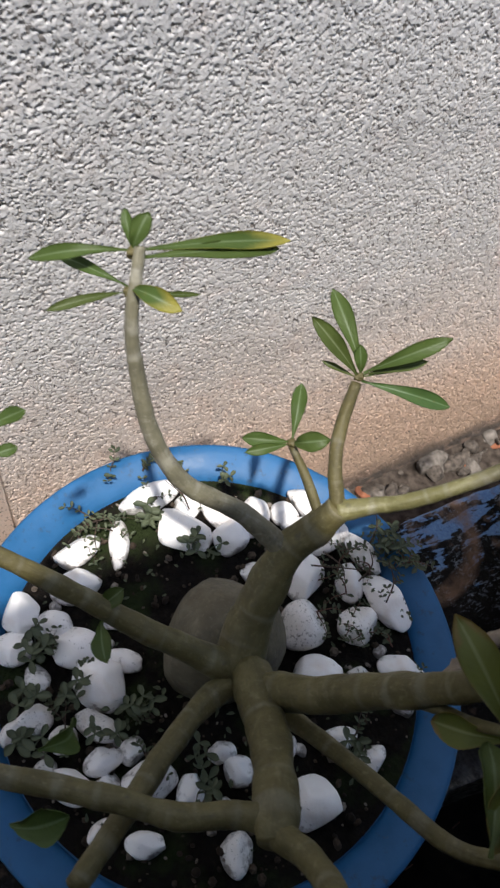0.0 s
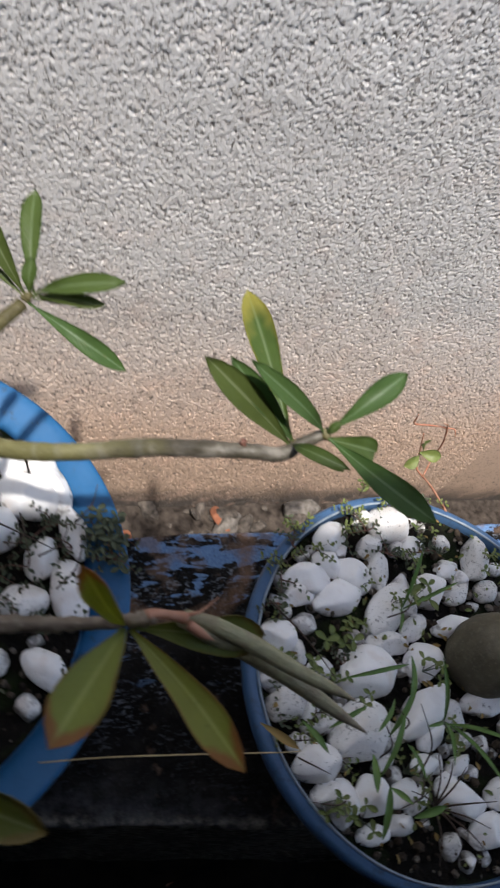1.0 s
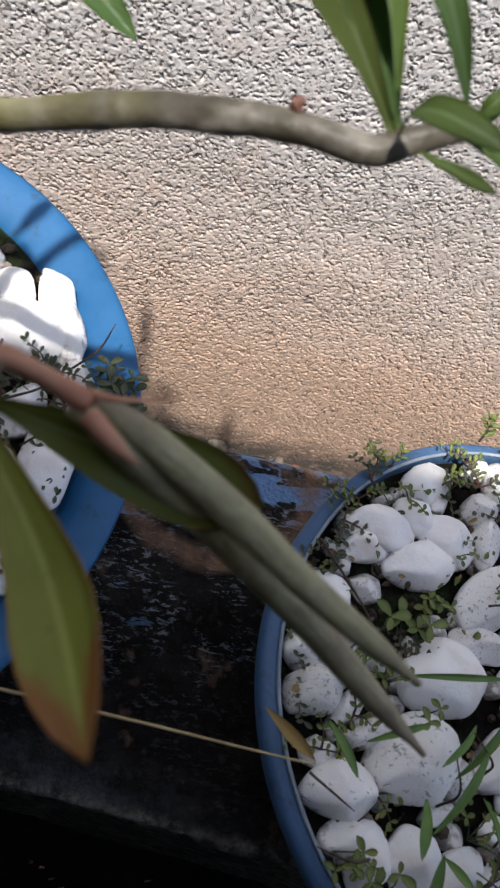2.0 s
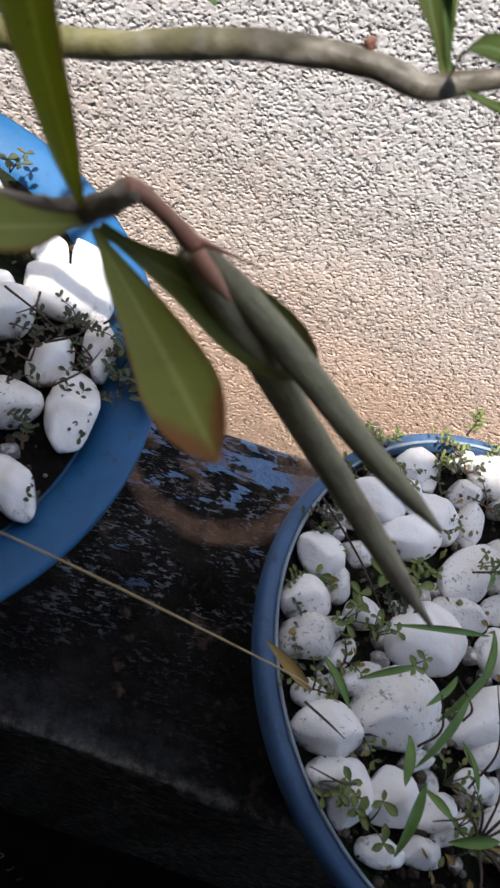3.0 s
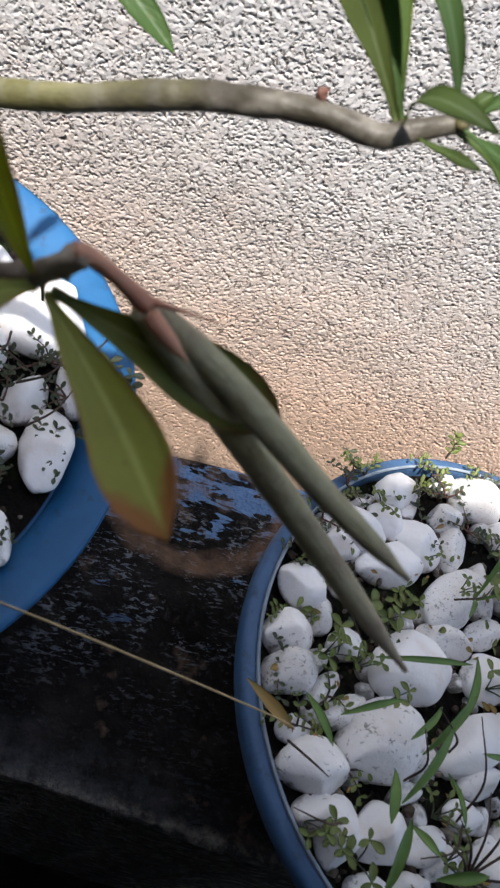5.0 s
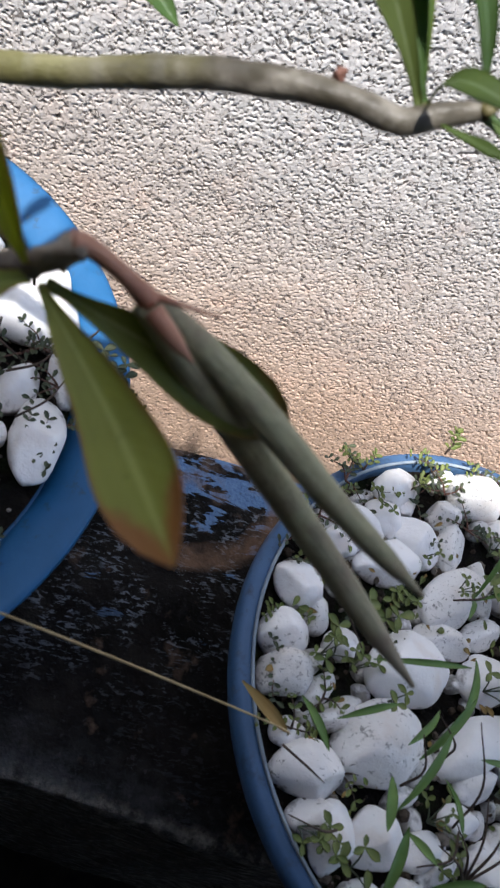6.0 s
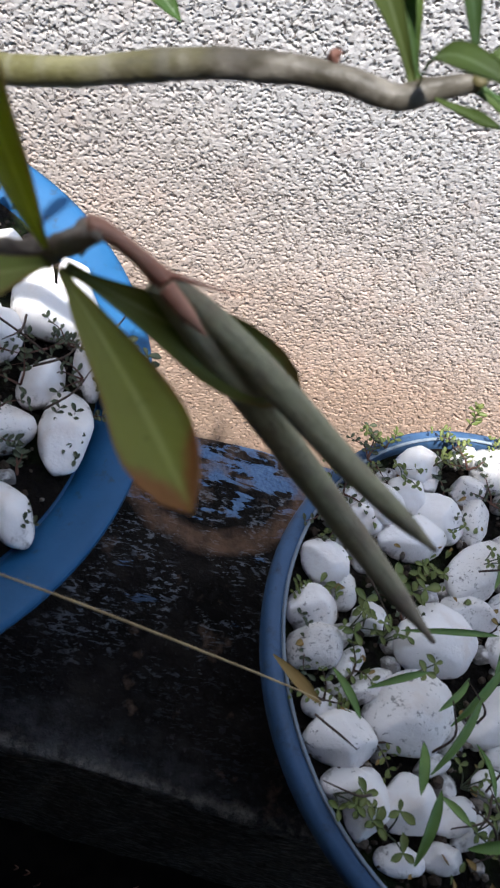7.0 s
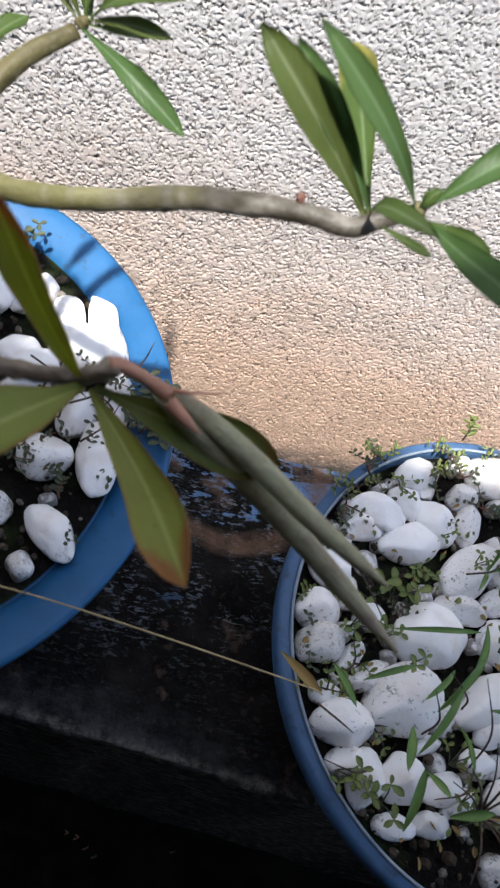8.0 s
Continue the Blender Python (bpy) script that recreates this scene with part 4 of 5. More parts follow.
    leaf((0.6243, 0.7917, 0.6989), (0.6625, 0.7983, 0.6824), 0.0038, 'dark', 0.00)
    leaf((0.6282, 0.8077, 0.7171), (0.6302, 0.8195, 0.7280), 0.0064, 'green', 0.10)
    leaf((0.7671, 0.7694, 0.6218), (0.7624, 0.8144, 0.6385), 0.0142, 'green', 0.10)
    leaf((0.7570, 0.7660, 0.6124), (0.7334, 0.7925, 0.6464), 0.0134, 'dark', 0.10)
    leaf((0.7549, 0.7651, 0.6101), (0.7411, 0.7817, 0.6156), 0.0047, 'dark', 0.05)
    leaf((0.7619, 0.7655, 0.6162), (0.7601, 0.7745, 0.6305), 0.0101, 'green', 0.10)
    leaf((0.7679, 0.7651, 0.6209), (0.8014, 0.7461, 0.6496), 0.0128, 'green', 0.12)
    leaf((0.7667, 0.7630, 0.6188), (0.7961, 0.7507, 0.6260), 0.0089, 'dark', 0.10)
    leaf((0.7598, 0.7546, 0.6098), (0.8091, 0.7297, 0.5994), 0.0132, 'glossy', 0.12)
    leaf((0.7605, 0.7613, 0.6132), (0.7874, 0.7564, 0.6201), 0.0048, 'green', 0.00)
    leaf((0.7138, 0.7569, 0.5808), (0.7331, 0.7843, 0.5940), 0.0122, 'green', 0.10)
    leaf((0.7117, 0.7569, 0.5797), (0.6853, 0.7698, 0.5793), 0.0115, 'green', 0.10)
    leaf((0.7105, 0.7547, 0.5780), (0.6826, 0.7599, 0.5783), 0.0088, 'green', 0.05)
    leaf((0.7134, 0.7535, 0.5795), (0.7268, 0.7388, 0.5963), 0.0155, 'green', 0.20)
    leaf((0.8666, 0.6579, 0.6451), (0.8192, 0.6741, 0.6890), 0.0128, 'dark', 0.08)
    leaf((0.8725, 0.6622, 0.6461), (0.8311, 0.6760, 0.6871), 0.0100, 'glossy', 0.08)
    leaf((0.8846, 0.6624, 0.6530), (0.8330, 0.6640, 0.7012), 0.0088, 'glossy', 0.12)
    leaf((0.8736, 0.6642, 0.6401), (0.8640, 0.7474, 0.6512), 0.0145, 'yellowtip', 0.10)
    leaf((0.8947, 0.6644, 0.6550), (0.9215, 0.6777, 0.6803), 0.0121, 'glossy', 0.12)
    leaf((0.8690, 0.6560, 0.6480), (0.8850, 0.6330, 0.6680), 0.0068, 'green', 0.30)
    leaf((0.8840, 0.6560, 0.6480), (0.9225, 0.6600, 0.6370), 0.0125, 'green', 0.10)
    leaf((0.8880, 0.6560, 0.6520), (0.9152, 0.6041, 0.6746), 0.0130, 'glossy', -0.05)
    leaf((0.8809, 0.6523, 0.6471), (0.8904, 0.6395, 0.6542), 0.0034, 'green', 0.00)
    leaf((0.8856, 0.6584, 0.6560), (0.8898, 0.6604, 0.6640), 0.0047, 'green', 0.15)
    leaf((0.7950, 0.5835, 0.6185), (0.8262, 0.5234, 0.6372), 0.0125, 'redtip', -0.11)
    leaf((0.7885, 0.5880, 0.6180), (0.7645, 0.5880, 0.6860), 0.0085, 'redtip', 0.03)
    leaf((0.7880, 0.5865, 0.6165), (0.7566, 0.5402, 0.6400), 0.0165, 'redtip', 0.0)
    leaf((0.7990, 0.5861, 0.6190), (0.8600, 0.5830, 0.5985), 0.0190, 'olive', 0.03)
    leaf((0.7051, 0.5583, 0.6248), (0.7021, 0.6089, 0.6503), 0.0181, 'olive', 0.15)
    leaf((0.7072, 0.5553, 0.6235), (0.7291, 0.5872, 0.6293), 0.0145, 'olive', 0.15)
    leaf((0.7093, 0.5523, 0.6254), (0.7559, 0.5146, 0.6350), 0.0165, 'olive', 0.12)
    leaf((0.7104, 0.5473, 0.6271), (0.7129, 0.5145, 0.6430), 0.0222, 'olive', 0.20)
    leaf((0.7085, 0.5434, 0.6290), (0.6979, 0.4766, 0.6826), 0.0240, 'olive', 0.15)
    leaf((0.7022, 0.5513, 0.6255), (0.6663, 0.5235, 0.6317), 0.0217, 'olive', 0.15)
    leaf((0.7021, 0.5573, 0.6238), (0.6868, 0.5783, 0.6028), 0.0158, 'olive', 0.10)
    leaf((0.7043, 0.5463, 0.6283), (0.6796, 0.5026, 0.6442), 0.0242, 'dark', 0.10)
    leaf((0.5716, 0.7143, 0.5265), (0.5645, 0.6882, 0.5334), 0.0125, 'green', 0.10)
    leaf((0.5697, 0.7185, 0.5358), (0.5877, 0.7194, 0.5478), 0.0111, 'dark', 0.10)
    leaf((0.5172, 0.6558, 0.5514), (0.5368, 0.6634, 0.5318), 0.0185, 'green', 0.20)
    leaf((0.4964, 0.6269, 0.5668), (0.5214, 0.6177, 0.5736), 0.0169, 'green', 0.20)
    leaf((0.5400, 0.7756, 0.6569), (0.5640, 0.7837, 0.6521), 0.0099, 'green', 0.10)
    leaf((0.6612, 0.5235, 0.6397), (0.6960, 0.5583, 0.6229), 0.0155, 'dark', 0.10)
    leaf((0.5400, 0.7719, 0.6412), (0.5550, 0.7710, 0.6423), 0.0083, 'green', 0.10)
    stalk([((0.7975, 0.5862, 0.6321), 0.0024), ((0.8015, 0.5872, 0.6311), 0.0021), ((0.8094, 0.5871, 0.6271), 0.0020), ((0.8162, 0.5870, 0.6221), 0.0026)])
    pod([((0.8143, 0.5860, 0.6211), 0.0021), ((0.8277, 0.5828, 0.6122), 0.0037), ((0.8518, 0.5774, 0.5941), 0.0045), ((0.8826, 0.5654, 0.5736), 0.0043), ((0.9080, 0.5516, 0.5597), 0.0033), ((0.9266, 0.5412, 0.5502), 0.0008)])
    pod([((0.8172, 0.5890, 0.6212), 0.0021), ((0.8316, 0.5847, 0.6152), 0.0038), ((0.8519, 0.5764, 0.6072), 0.0041), ((0.8727, 0.5654, 0.5999), 0.0035), ((0.8908, 0.5566, 0.5947), 0.0027), ((0.9028, 0.5506, 0.5917), 0.0007)])
    sepal([((0.8162, 0.5880, 0.6231), 0.0011), ((0.8239, 0.5899, 0.6212), 0.0006), ((0.8362, 0.5984, 0.6123), 0.0002)])
    sepal([((0.8172, 0.5840, 0.6231), 0.0022), ((0.8230, 0.5799, 0.6212), 0.0019), ((0.8287, 0.5778, 0.6183), 0.0003)])
    # a bud scar on the long stem
    bm = bmesh.new()
    bmesh.ops.create_icosphere(bm, subdivisions=3, radius=1)
    for v in bm.verts:
        d = v.co.copy()
        v.co = Vector((0.8479, 0.6594, 0.6452)) + Vector((d.x * 0.0017, d.y * 0.0016, d.z * 0.0023)) * (1 + 0.5 * noise.noise(d * 1.6))
    obj("dried_bud", bm, BUD, plant, "red-brown dried bud")


desert_rose()
other = holder("desert_rose", (1.143, 0.602, 0.376))
tagged(other, "swollen base of a second desert rose among pebbles", "plant")
obj("caudex", swollen_base((1.143, 0.602, 0.405), 0.038, 0.034, 0.045, 7), CAUDEX, other)


# ---- weeds, grass and litter ----
def sprig_into(stems, leaves, base, way, length, rng, size, droop=0.5):
    """One thin stem with pairs of small round leaflets."""
    base, way = Vector(base), Vector(way).normalized()
    side = way.cross(Vector((0, 0, 1)))
    side = side.normalized() if side.length > 0.01 else Vector((1, 0, 0))
    pts = []
    for k in range(5):
        t = k / 4
        pts.append((base + way * (length * t) + Vector((rng.uniform(-1, 1), rng.uniform(-1, 1), 0)) * 0.003 * t - Vector((0, 0, droop * length * t * t)), 0.0006 * (1.2 - t)))
    tube(pts, 5, 3, 0.0, 0, stems)
    for p, _ in spline(pts, 1)[1:]:
        for sgn in (-1, 1):
            d = (side * sgn + way * 0.5 + Vector((rng.uniform(-0.4, 0.4), rng.uniform(-0.4, 0.4), rng.uniform(-0.1, 0.4)))).normalized()
            z = size * rng.uniform(0.7, 1.2)
            blade(p, p + d * z, z * 0.48, 0.08, (rng.uniform(-0.4, 0.4), rng.uniform(-0.4, 0.4), 1), leaves, 5, 2, shape=0.95, fold=0.15)


def creeping_weed(base, sprigs, length, size, mat, label, rng, rise=0.5, stem_mat=None):
    p = holder("creeping_weed", base)
    for _ in range(max(2, sprigs - 1)):
        stem, leaves = bmesh.new(), bmesh.new()
        t = rng.uniform(0, 2 * math.pi)
        sprig_into(stem, leaves, base, (math.cos(t), math.sin(t), rise * rng.uniform(0.6, 1.4)), length * rng.uniform(0.6, 1.2), rng, size)
        obj("foliage", leaves, mat, obj("stem", stem, stem_mat or TWIG, p))
    tagged(p, label, "weed", "weeds among the pebbles")


def clover(base, count, size, rng, label):
    """A low clump of three-part leaves on short stalks."""
    p = holder("clover", base)
    for _ in range(count):
        leaves = bmesh.new()
        t, r = rng.uniform(0, 2 * math.pi), rng.uniform(0.003, 0.013)
        top = Vector(base) + Vector((r * math.cos(t), r * math.sin(t), rng.uniform(0.008, 0.018)))
        stem = obj("stem", tube([(Vector(base), 0.0005), ((Vector(base) + top) / 2 + Vector((0, 0, 0.002)), 0.0004), (top, 0.0003)], 5, 3), WEED_DARK, p)
        turn = rng.uniform(0, 2)
        for k in range(3):
            a = turn + k * 2.094
            d = Vector((math.cos(a), math.sin(a), rng.uniform(-0.1, 0.2)))
            z = size * rng.uniform(0.5, 0.95)
            blade(top, top + d * z, z * 0.5, 0.05, (0, 0, 1), leaves, 5, 4, shape=0.9, fold=0.2)
        obj("foliage", leaves, WEED if base[0] > 0.9 else WEED_DARK, stem)
    tagged(p, label, "weed", "weeds among the pebbles")


rng = random.Random(11)
for base, n, size in (((1.025, 0.638, 0.385), 6, 0.0075), ((0.976, 0.600, 0.388), 4, 0.006), ((0.994, 0.595, 0.388), 5, 0.007), 
                      ((1.014, 0.705, 0.388), 3, 0.005), ((0.978, 0.517, 0.385), 5, 0.005), ((1.064, 0.654, 0.392), 4, 0.006), ((1.044, 0.674, 0.385), 2, 0.005),
                      ((1.040, 0.527, 0.388), 5, 0.006), ((1.046, 0.507, 0.388), 5, 0.007), ((1.094, 0.687, 0.388), 5, 0.007), ((1.114, 0.722, 0.388), 5, 0.006),
                      ((1.084, 0.545, 0.388), 6, 0.007), ((1.144, 0.537, 0.388), 5, 0.007), ((1.174, 0.687, 0.388), 6, 0.007), ((1.124, 0.487, 0.386), 4, 0.006)):
    clover(base, n, size, rng, "small green clover between pebbles")
for base, n, length, rise in (((0.982, 0.699, 0.387), 5, 0.022, 0.7), ((0.966, 0.647, 0.386), 3, 0.016, 0.9), ((0.979, 0.578, 0.388), 4, 0.02, 0.5),
                              ((1.056, 0.739, 0.386), 5, 0.022, 0.9), ((0.991, 0.543, 0.388), 3, 0.02, 0.5), ((1.004, 0.725, 0.386), 4, 0.02, 0.8), ((1.134, 0.752, 0.384), 5, 0.025, 0.8),
                              ((1.090, 0.741, 0.386), 5, 0.024, 0.9), ((1.034, 0.716, 0.388), 4, 0.020, 0.8), ((0.957, 0.622, 0.386), 4, 0.018, 0.6), ((0.962, 0.560, 0.388), 4, 0.02, 0.6)):
    creeping_weed(base, n, length, 0.0045, WEED, "thin creeping weed with small green leaves", rng, rise)
for base, n, length in (((0.757, 0.724, 0.388), 4, 0.035), ((0.785, 0.731, 0.390), 5, 0.036), ((0.809, 0.719, 0.386), 6, 0.034), ((0.828, 0.708, 0.382), 4, 0.024),
                        ((0.764, 0.682, 0.388), 5, 0.036), ((0.787, 0.649, 0.388), 4, 0.030), ((0.776, 0.704, 0.388), 4, 0.034), ((0.790, 0.621, 0.384), 4, 0.026),
                        ((0.816, 0.694, 0.384), 3, 0.026), ((0.836, 0.705, 0.392), 6, 0.026), ((0.830, 0.726, 0.390), 6, 0.028), ((0.772, 0.668, 0.388), 5, 0.030), ((0.800, 0.672, 0.388), 5, 0.028),
                        ((0.745, 0.700, 0.388), 5, 0.030), ((0.797, 0.737, 0.390), 5, 0.030)):
    creeping_weed(base, n - 1, length, 0.0046, WEED_DARK, "creeping weed with red-brown stems and dull tiny leaves", rng, 0.9, WEED_STEM)
for base, n, length in (((0.614, 0.849, 0.384), 6, 0.040), ((0.624, 0.832, 0.386), 5, 0.032), ((0.658, 0.852, 0.384), 4, 0.034), ((0.594, 0.842, 0.382), 4, 0.034),
                        ((0.542, 0.754, 0.386), 4, 0.028), ((0.556, 0.734, 0.388), 4, 0.028), ((0.694, 0.842, 0.384), 3, 0.026), ((0.722, 0.604, 0.386), 4, 0.026),
                        ((0.594, 0.680, 0.388), 4, 0.026), ((0.578, 0.659, 0.388), 4, 0.026), ((0.535, 0.704, 0.386), 4, 0.028)):
    creeping_weed(base, n, length, 0.0050, WEED_DARK, "creeping weed with dull green leaves among pebbles", rng, 0.9)
for base, n, size in (((0.658, 0.824, 0.386), 3, 0.008), ((0.689, 0.786, 0.386), 3, 0.008), ((0.534, 0.769, 0.386), 3, 0.009), ((0.594, 0.694, 0.386), 3, 0.008),
                      ((0.531, 0.758, 0.388), 6, 0.013), ((0.513, 0.730, 0.388), 6, 0.014), ((0.547, 0.718, 0.390), 5, 0.012), ((0.510, 0.697, 0.388), 6, 0.014), ((0.583, 0.688, 0.390), 5, 0.012),
                      ((0.655, 0.828, 0.388), 5, 0.013), ((0.682, 0.793, 0.386), 5, 0.012), ((0.601, 0.620, 0.388), 5, 0.012), ((0.644, 0.591, 0.388), 5, 0.012), ((0.726, 0.841, 0.386), 4, 0.010),
                      ((0.713, 0.595, 0.388), 4, 0.011), ((0.556, 0.687, 0.390), 4, 0.012), ((0.611, 0.640, 0.388), 4, 0.011), ((0.826, 0.719, 0.384), 7, 0.010), ((0.838, 0.728, 0.384), 7, 0.010), ((0.834, 0.707, 0.384), 5, 0.009), ((0.829, 0.733, 0.384), 5, 0.010)):
    clover(base, n, size, rng, "broad-leaved green weed in dark soil")


for base, n, size in (((1.076, 0.597, 0.395), 4, 0.010), ((0.994, 0.502, 0.392), 4, 0.010), ((0.968, 0.517, 0.388), 3, 0.009),
                      ((1.005, 0.623, 0.388), 4, 0.014), ((0.984, 0.602, 0.390), 3, 0.010), ((1.012, 0.580, 0.398), 2, 0.009), ((1.086, 0.657, 0.396), 4, 0.013)):
    clover(base, n, size, rng, "broad-leaved green weed between white pebbles")
for base, n, length in (((0.973, 0.683, 0.388), 5, 0.024), ((0.990, 0.712, 0.388), 5, 0.026), ((1.062, 0.722, 0.390), 5, 0.026), ((1.078, 0.700, 0.390), 5, 0.026), ((1.112, 0.735, 0.388), 6, 0.028),
                        ((0.966, 0.664, 0.388), 4, 0.020), ((1.040, 0.690, 0.388), 4, 0.022), ((1.110, 0.700, 0.390), 5, 0.028), ((0.950, 0.588, 0.388), 4, 0.018), ((1.010, 0.610, 0.388), 4, 0.022)):
    creeping_weed(base, n, length, 0.0048, WEED_DARK, "withering brown-stemmed weed over white pebbles", rng, 0.7, WEED_STEM)
wiry = holder("dried_tuft", (1.052, 0.501, 0.392))
for k in range(11):
    a, rise, run = k * 0.58 + rng.uniform(-0.2, 0.2), rng.uniform(0.006, 0.03), rng.uniform(0.022, 0.042)
    at = Vector((1.052, 0.501, 0.398))
    end = at + Vector((run * math.cos(a), run * math.sin(a), rise))
    obj("stem", tube([(at, 0.0008), ((at + end) / 2 + Vector((0, 0, 0.006)), 0.0006), (end, 0.0003)], 6, 5, 0.1, k), TWIG, wiry)
tagged(wiry, "dried dark tuft of wiry stems over pebbles", "weed", "weeds among the pebbles")


def grass_tuft(base, blades, label):
    p = holder("grass_tuft", base)
    for k, (a, b, w) in enumerate(blades):
        obj("grass_blade", blade(a, b, w * 0.8, 0.10, (0.1 * k - 0.3, -0.2 + 0.15 * (k % 3), 1), rows=10, cols=2, seed=k, shape=0.75, fold=0.12), GRASS, p)
    tagged(p, label, "grass", "weeds among the pebbles")


grass_tuft((1.024, 0.547, 0.386), [
    ((0.994, 0.595, 0.414), (1.047, 0.598, 0.424), 0.0040), ((0.973, 0.562, 0.416), (1.002, 0.572, 0.426), 0.0042), ((0.955, 0.570, 0.414), (0.967, 0.546, 0.420), 0.0052),
    ((1.021, 0.551, 0.412), (1.044, 0.581, 0.430), 0.0052), ((1.055, 0.605, 0.418), (1.037, 0.566, 0.424), 0.0058), ((1.008, 0.527, 0.412), (1.029, 0.563, 0.430), 0.0052)],
    "sprawling green grass over the pebbles")
grass_tuft((1.006, 0.517, 0.386), [
    ((1.004, 0.541, 0.414), (0.995, 0.516, 0.424), 0.0060), ((1.012, 0.518, 0.414), (1.019, 0.505, 0.426), 0.0046), ((0.998, 0.488, 0.410), (1.005, 0.519, 0.426), 0.0060),
    ((1.033, 0.576, 0.414), (1.007, 0.554, 0.424), 0.0042), ((1.024, 0.497, 0.414), (1.046, 0.500, 0.424), 0.0064), ((1.034, 0.544, 0.414), (1.035, 0.519, 0.424), 0.0040)],
    "broad green grass blades between pebbles")
grass_tuft((1.079, 0.557, 0.386), [
    ((1.079, 0.557, 0.400), (1.054, 0.525, 0.436), 0.0040), ((1.079, 0.557, 0.400), (1.069, 0.597, 0.438), 0.0040), ((1.080, 0.555, 0.400), (1.106, 0.532, 0.440), 0.0042),
    ((1.078, 0.558, 0.400), (1.044, 0.552, 0.430), 0.0036), ((1.080, 0.557, 0.400), (1.094, 0.507, 0.430), 0.0044)],
    "spreading green grass tuft between pebbles")
grass_tuft((1.069, 0.647, 0.386), [
    ((1.069, 0.647, 0.400), (1.109, 0.657, 0.432), 0.0036), ((1.069, 0.647, 0.400), (1.084, 0.687, 0.434), 0.0036), ((1.068, 0.648, 0.400), (1.044, 0.622, 0.428), 0.0034)],
    "thin green grass tuft beside grey pebbles")


def strand(name, points, mat, label, category):
    p = holder(name, points[0][0])
    obj("strand", tube(points, 6, 6, 0.1, 2), mat, p)
    tagged(p, label, category)


strand("dry_straw", [((0.953, 0.553, 0.404), 0.0003), ((0.932, 0.548, 0.440), 0.00045), ((0.860, 0.550, 0.479), 0.0005), ((0.800, 0.552, 0.507), 0.0004), ((0.765, 0.552, 0.522), 0.0003)], STRAW,
       "long dry straw leaning out over the lip", "straw")
for a, b, bend in (((1.014, 0.539, 0.405), (1.005, 0.556, 0.440), 0.004), ((1.043, 0.524, 0.405), (1.036, 0.566, 0.442), 0.005), ((0.947, 0.547, 0.412), (0.967, 0.533, 0.416), 0.002),
                   ((0.976, 0.515, 0.412), (0.950, 0.518, 0.416), 0.003), ((1.043, 0.522, 0.41), (1.012, 0.504, 0.42), 0.004), ((1.038, 0.555, 0.41), (1.021, 0.570, 0.43), 0.004),
                   ((0.949, 0.659, 0.412), (0.984, 0.597, 0.420), 0.003), ((1.044, 0.637, 0.416), (1.069, 0.649, 0.420), 0.003),
                   ((0.792, 0.678, 0.410), (0.811, 0.706, 0.416), 0.003), ((0.781, 0.703, 0.410), (0.802, 0.722, 0.416), 0.004), ((0.752, 0.731, 0.410), (0.790, 0.705, 0.418), 0.004),
                   ((0.808, 0.728, 0.410), (0.825, 0.755, 0.420), 0.003), ((0.770, 0.739, 0.405), (0.764, 0.704, 0.425), 0.004), ((0.684, 0.819, 0.405), (0.670, 0.839, 0.430), 0.003)):
    a, b = Vector(a), Vector(b)
    m = (a + b) / 2 + Vector((bend, -bend, bend))
    strand("dark_twig", [(a, 0.0007), (m, 0.0006), (b, 0.0003)], TWIG, "thin dark twig among the pebbles", "twig")

# thin dry stems in the dark below the bench
weeds_below = holder("dry_weed", (0.885, 0.478, -0.23))
for k, (x, y, tall) in enumerate(((0.880, 0.480, 0.06), (0.868, 0.484, 0.03), (0.905, 0.462, 0.045), (0.893, 0.470, 0.04), (1.000, 0.474, 0.03))):
    at = Vector((x, y, -0.235))
    obj("stem", tube([(at, 0.0009), (at + Vector((0.003, 0.002, tall * 0.5)), 0.0008), (at + Vector((0.002 * k - 0.004, 0.004, tall)), 0.0004)], 6, 5, 0.1, k), RED, weeds_below)
tagged(weeds_below, "thin dry reddish weed stems in dark earth", "weed")

dry = holder("dry_leaf", (0.935, 0.565, 0.405))
obj("leaf_blade", blade((0.926, 0.573, 0.408), (0.949, 0.552, 0.413), 0.0060, 0.06, (-0.2, -0.2, 1), shape=0.9), DRY_LEAF, dry)
tagged(dry, "narrow yellowed leaf hanging over the lip", "leaf")

# a wilted seedling behind the second bowl
seedling = holder("wilted_seedling", (1.158, 0.742, 0.384))
bm = tube([((1.158, 0.742, 0.384), 0.0012), ((1.160, 0.775, 0.372), 0.0011), ((1.158, 0.800, 0.362), 0.0010), ((1.149, 0.805, 0.385), 0.0009), ((1.140, 0.806, 0.405), 0.0008), ((1.133, 0.806, 0.420), 0.0006)], 6, 5, 0.1, 1)
tube([((1.160, 0.790, 0.366), 0.0010), ((1.172, 0.806, 0.372), 0.0009), ((1.166, 0.806, 0.400), 0.0009), ((1.158, 0.805, 0.418), 0.0009), ((1.150, 0.805, 0.432), 0.0010), ((1.131, 0.805, 0.436), 0.0009), ((1.112, 0.805, 0.438), 0.0009), ((1.107, 0.804, 0.449), 0.0007), ((1.103, 0.802, 0.458), 0.0004)], 6, 5, 0.1, 1, bm)
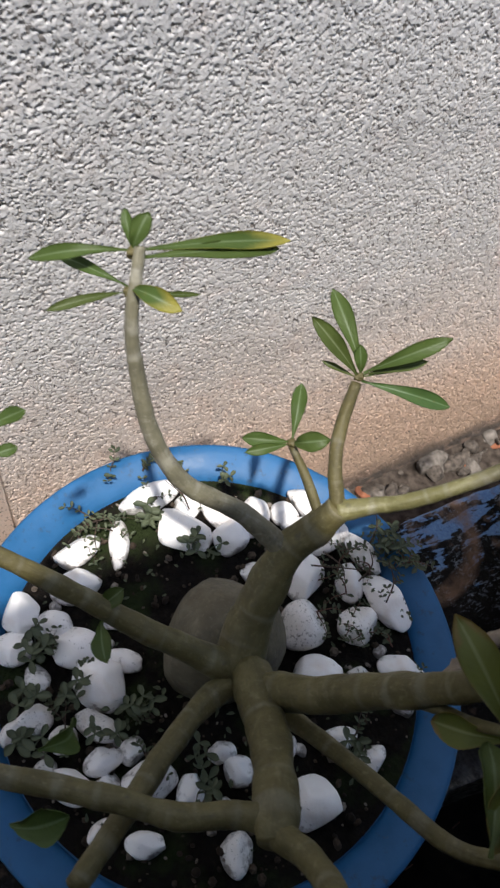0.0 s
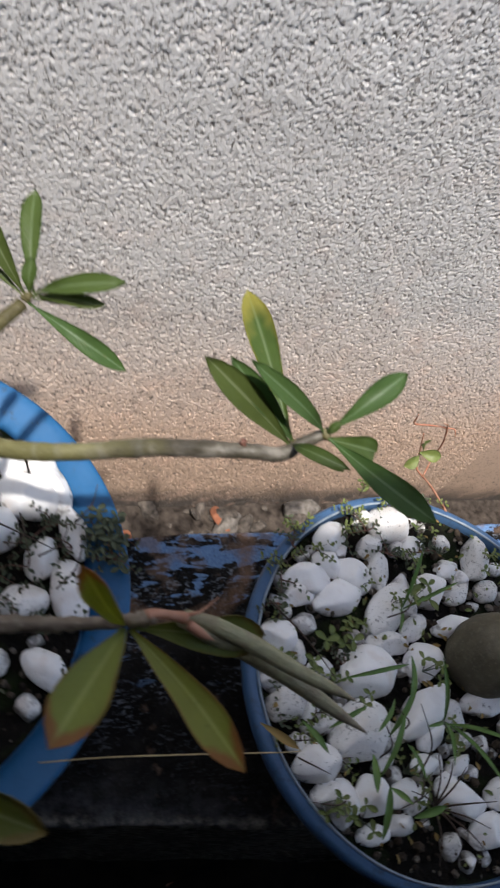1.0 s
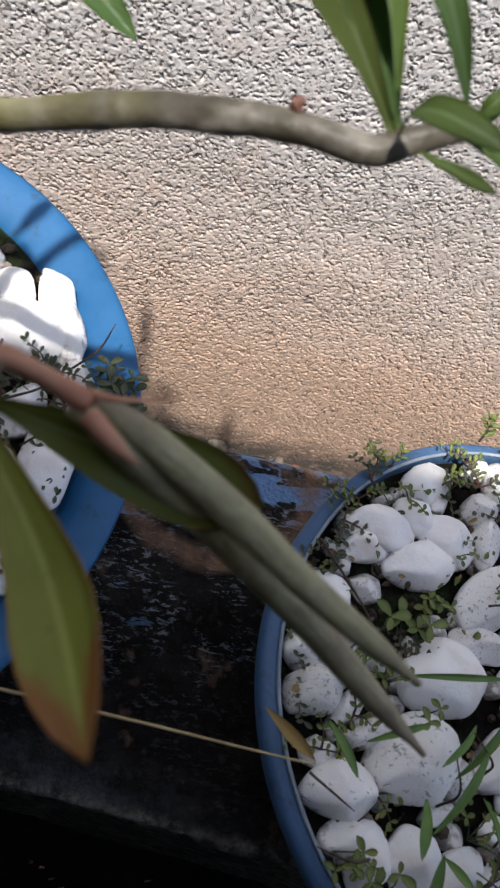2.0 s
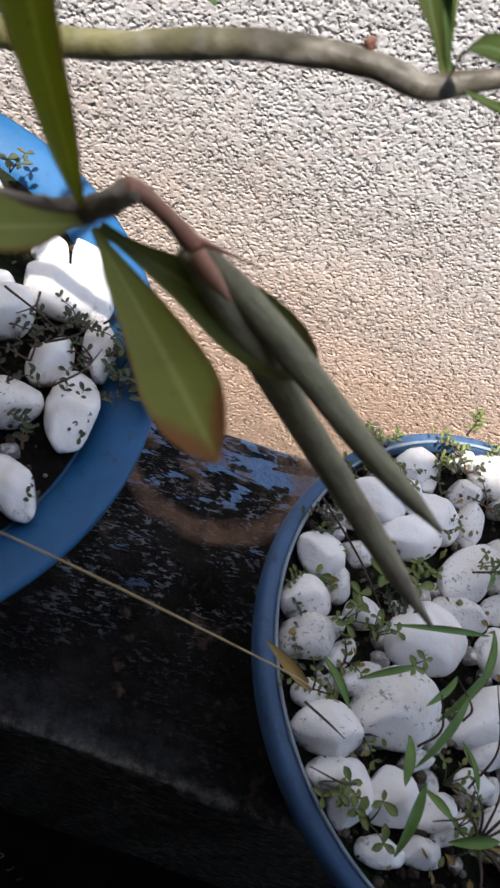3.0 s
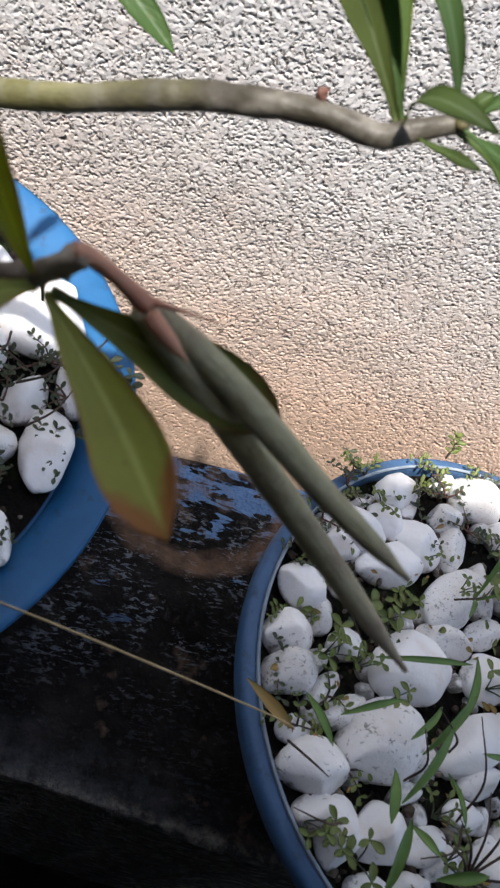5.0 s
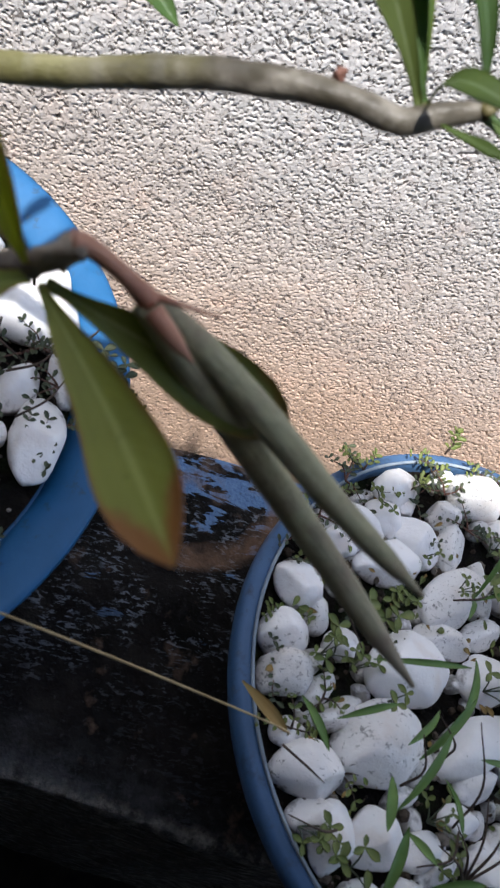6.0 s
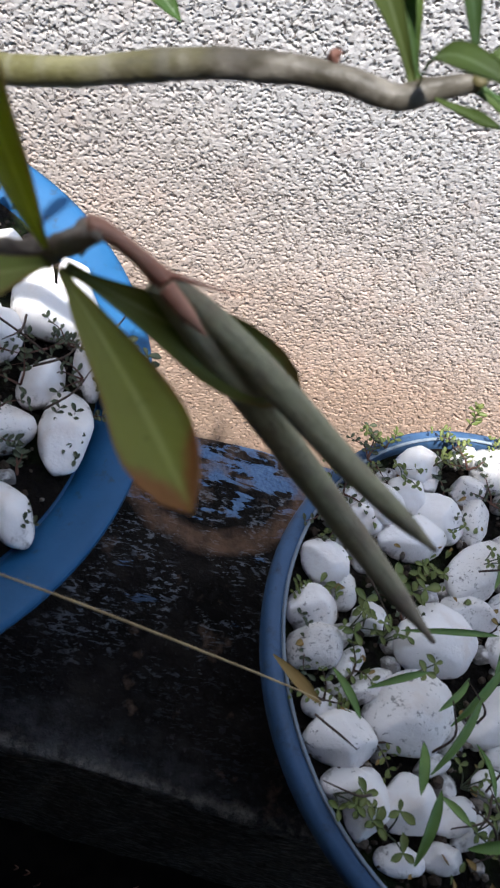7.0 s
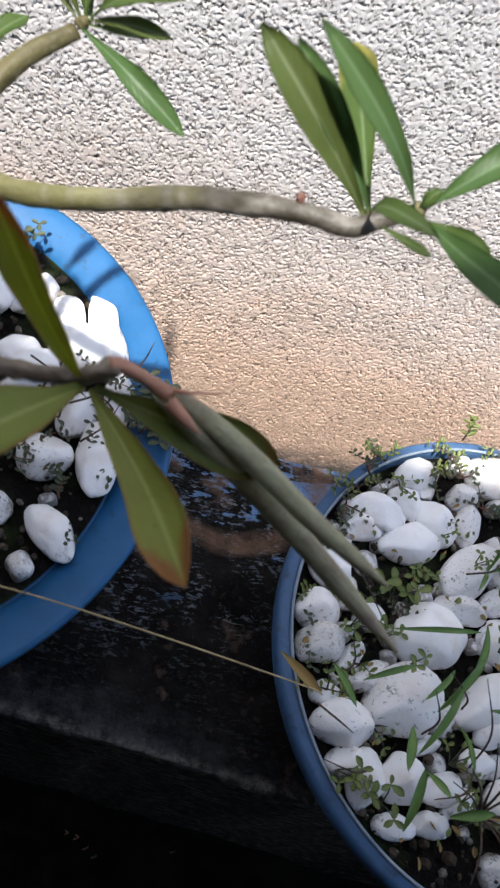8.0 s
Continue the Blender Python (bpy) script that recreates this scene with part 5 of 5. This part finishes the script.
tube([((1.150, 0.805, 0.432), 0.0009), ((1.158, 0.803, 0.433), 0.0008), ((1.163, 0.800, 0.425), 0.0005)], 6, 5, 0.1, 1, bm)
tube([((1.152, 0.805, 0.430), 0.0008), ((1.146, 0.803, 0.440), 0.0007), ((1.137, 0.801, 0.446), 0.0004)], 6, 5, 0.1, 1, bm)
obj("stem", bm, RED, seedling)
for base, tip in (((1.150, 0.804, 0.382), (1.136, 0.797, 0.372)), ((1.147, 0.804, 0.388), (1.167, 0.797, 0.392)), ((1.140, 0.804, 0.404), (1.131, 0.797, 0.420))):
    obj("foliage", blade(base, tip, 0.013, 0.15, (0, -0.7, 0.7)), WEED, seedling)
tagged(seedling, "wilted seedling with a bent red stem", "weed")
sprig = random.Random(3)
for x, y in ((1.072, 0.762), (0.640, 0.888), (0.668, 0.882), (0.700, 0.876)):
    creeping_weed((x, y, 0.380), 3, 0.034, 0.0055, WEED if x > 1 else WEED_DARK, "upright weed sprig at the bowl's back edge", sprig, 3.0)


def crumb(x, y, size, mat, label, rng):
    me = PEBBLES[rng.randrange(len(PEBBLES))].copy()
    me.materials.clear()
    me.materials.append(mat)
    ob = new("rubble_crumb", me)
    ob.matrix_world = Matrix.LocRotScale((x, y, BACK_Z + 0.002 + size * 0.3), Euler((rng.random(), rng.random(), rng.random() * 6)), (size * rng.uniform(0.9, 2.0), size * rng.uniform(0.6, 1.0), size * rng.uniform(0.4, 0.7)))
    tagged(ob, label, "rubble", "crumbs of rubble at the wall")


rng = random.Random(21)
crumb(1.128, 0.972, 0.017, TERRACOTTA, "orange brick crumb on rubbly earth", rng)
for _ in range(130):
    x, y, k = rng.uniform(0.80, 1.55), 0.99 - 0.20 * rng.random() ** 1.4, rng.random()
    if k < 0.05:
        crumb(x, y, 0.005 + 0.012 * rng.random(), TERRACOTTA, "brick crumb at the wall's foot", rng)
    elif k < 0.3:
        crumb(x, y, 0.005 + 0.021 * rng.random() ** 1.6, PALE_GRIT, "pale mortar crumb at the wall's foot", rng)
    else:
        crumb(x, y, 0.005 + 0.021 * rng.random() ** 2.4, GRIT, "dark stony crumb at the wall's foot", rng)
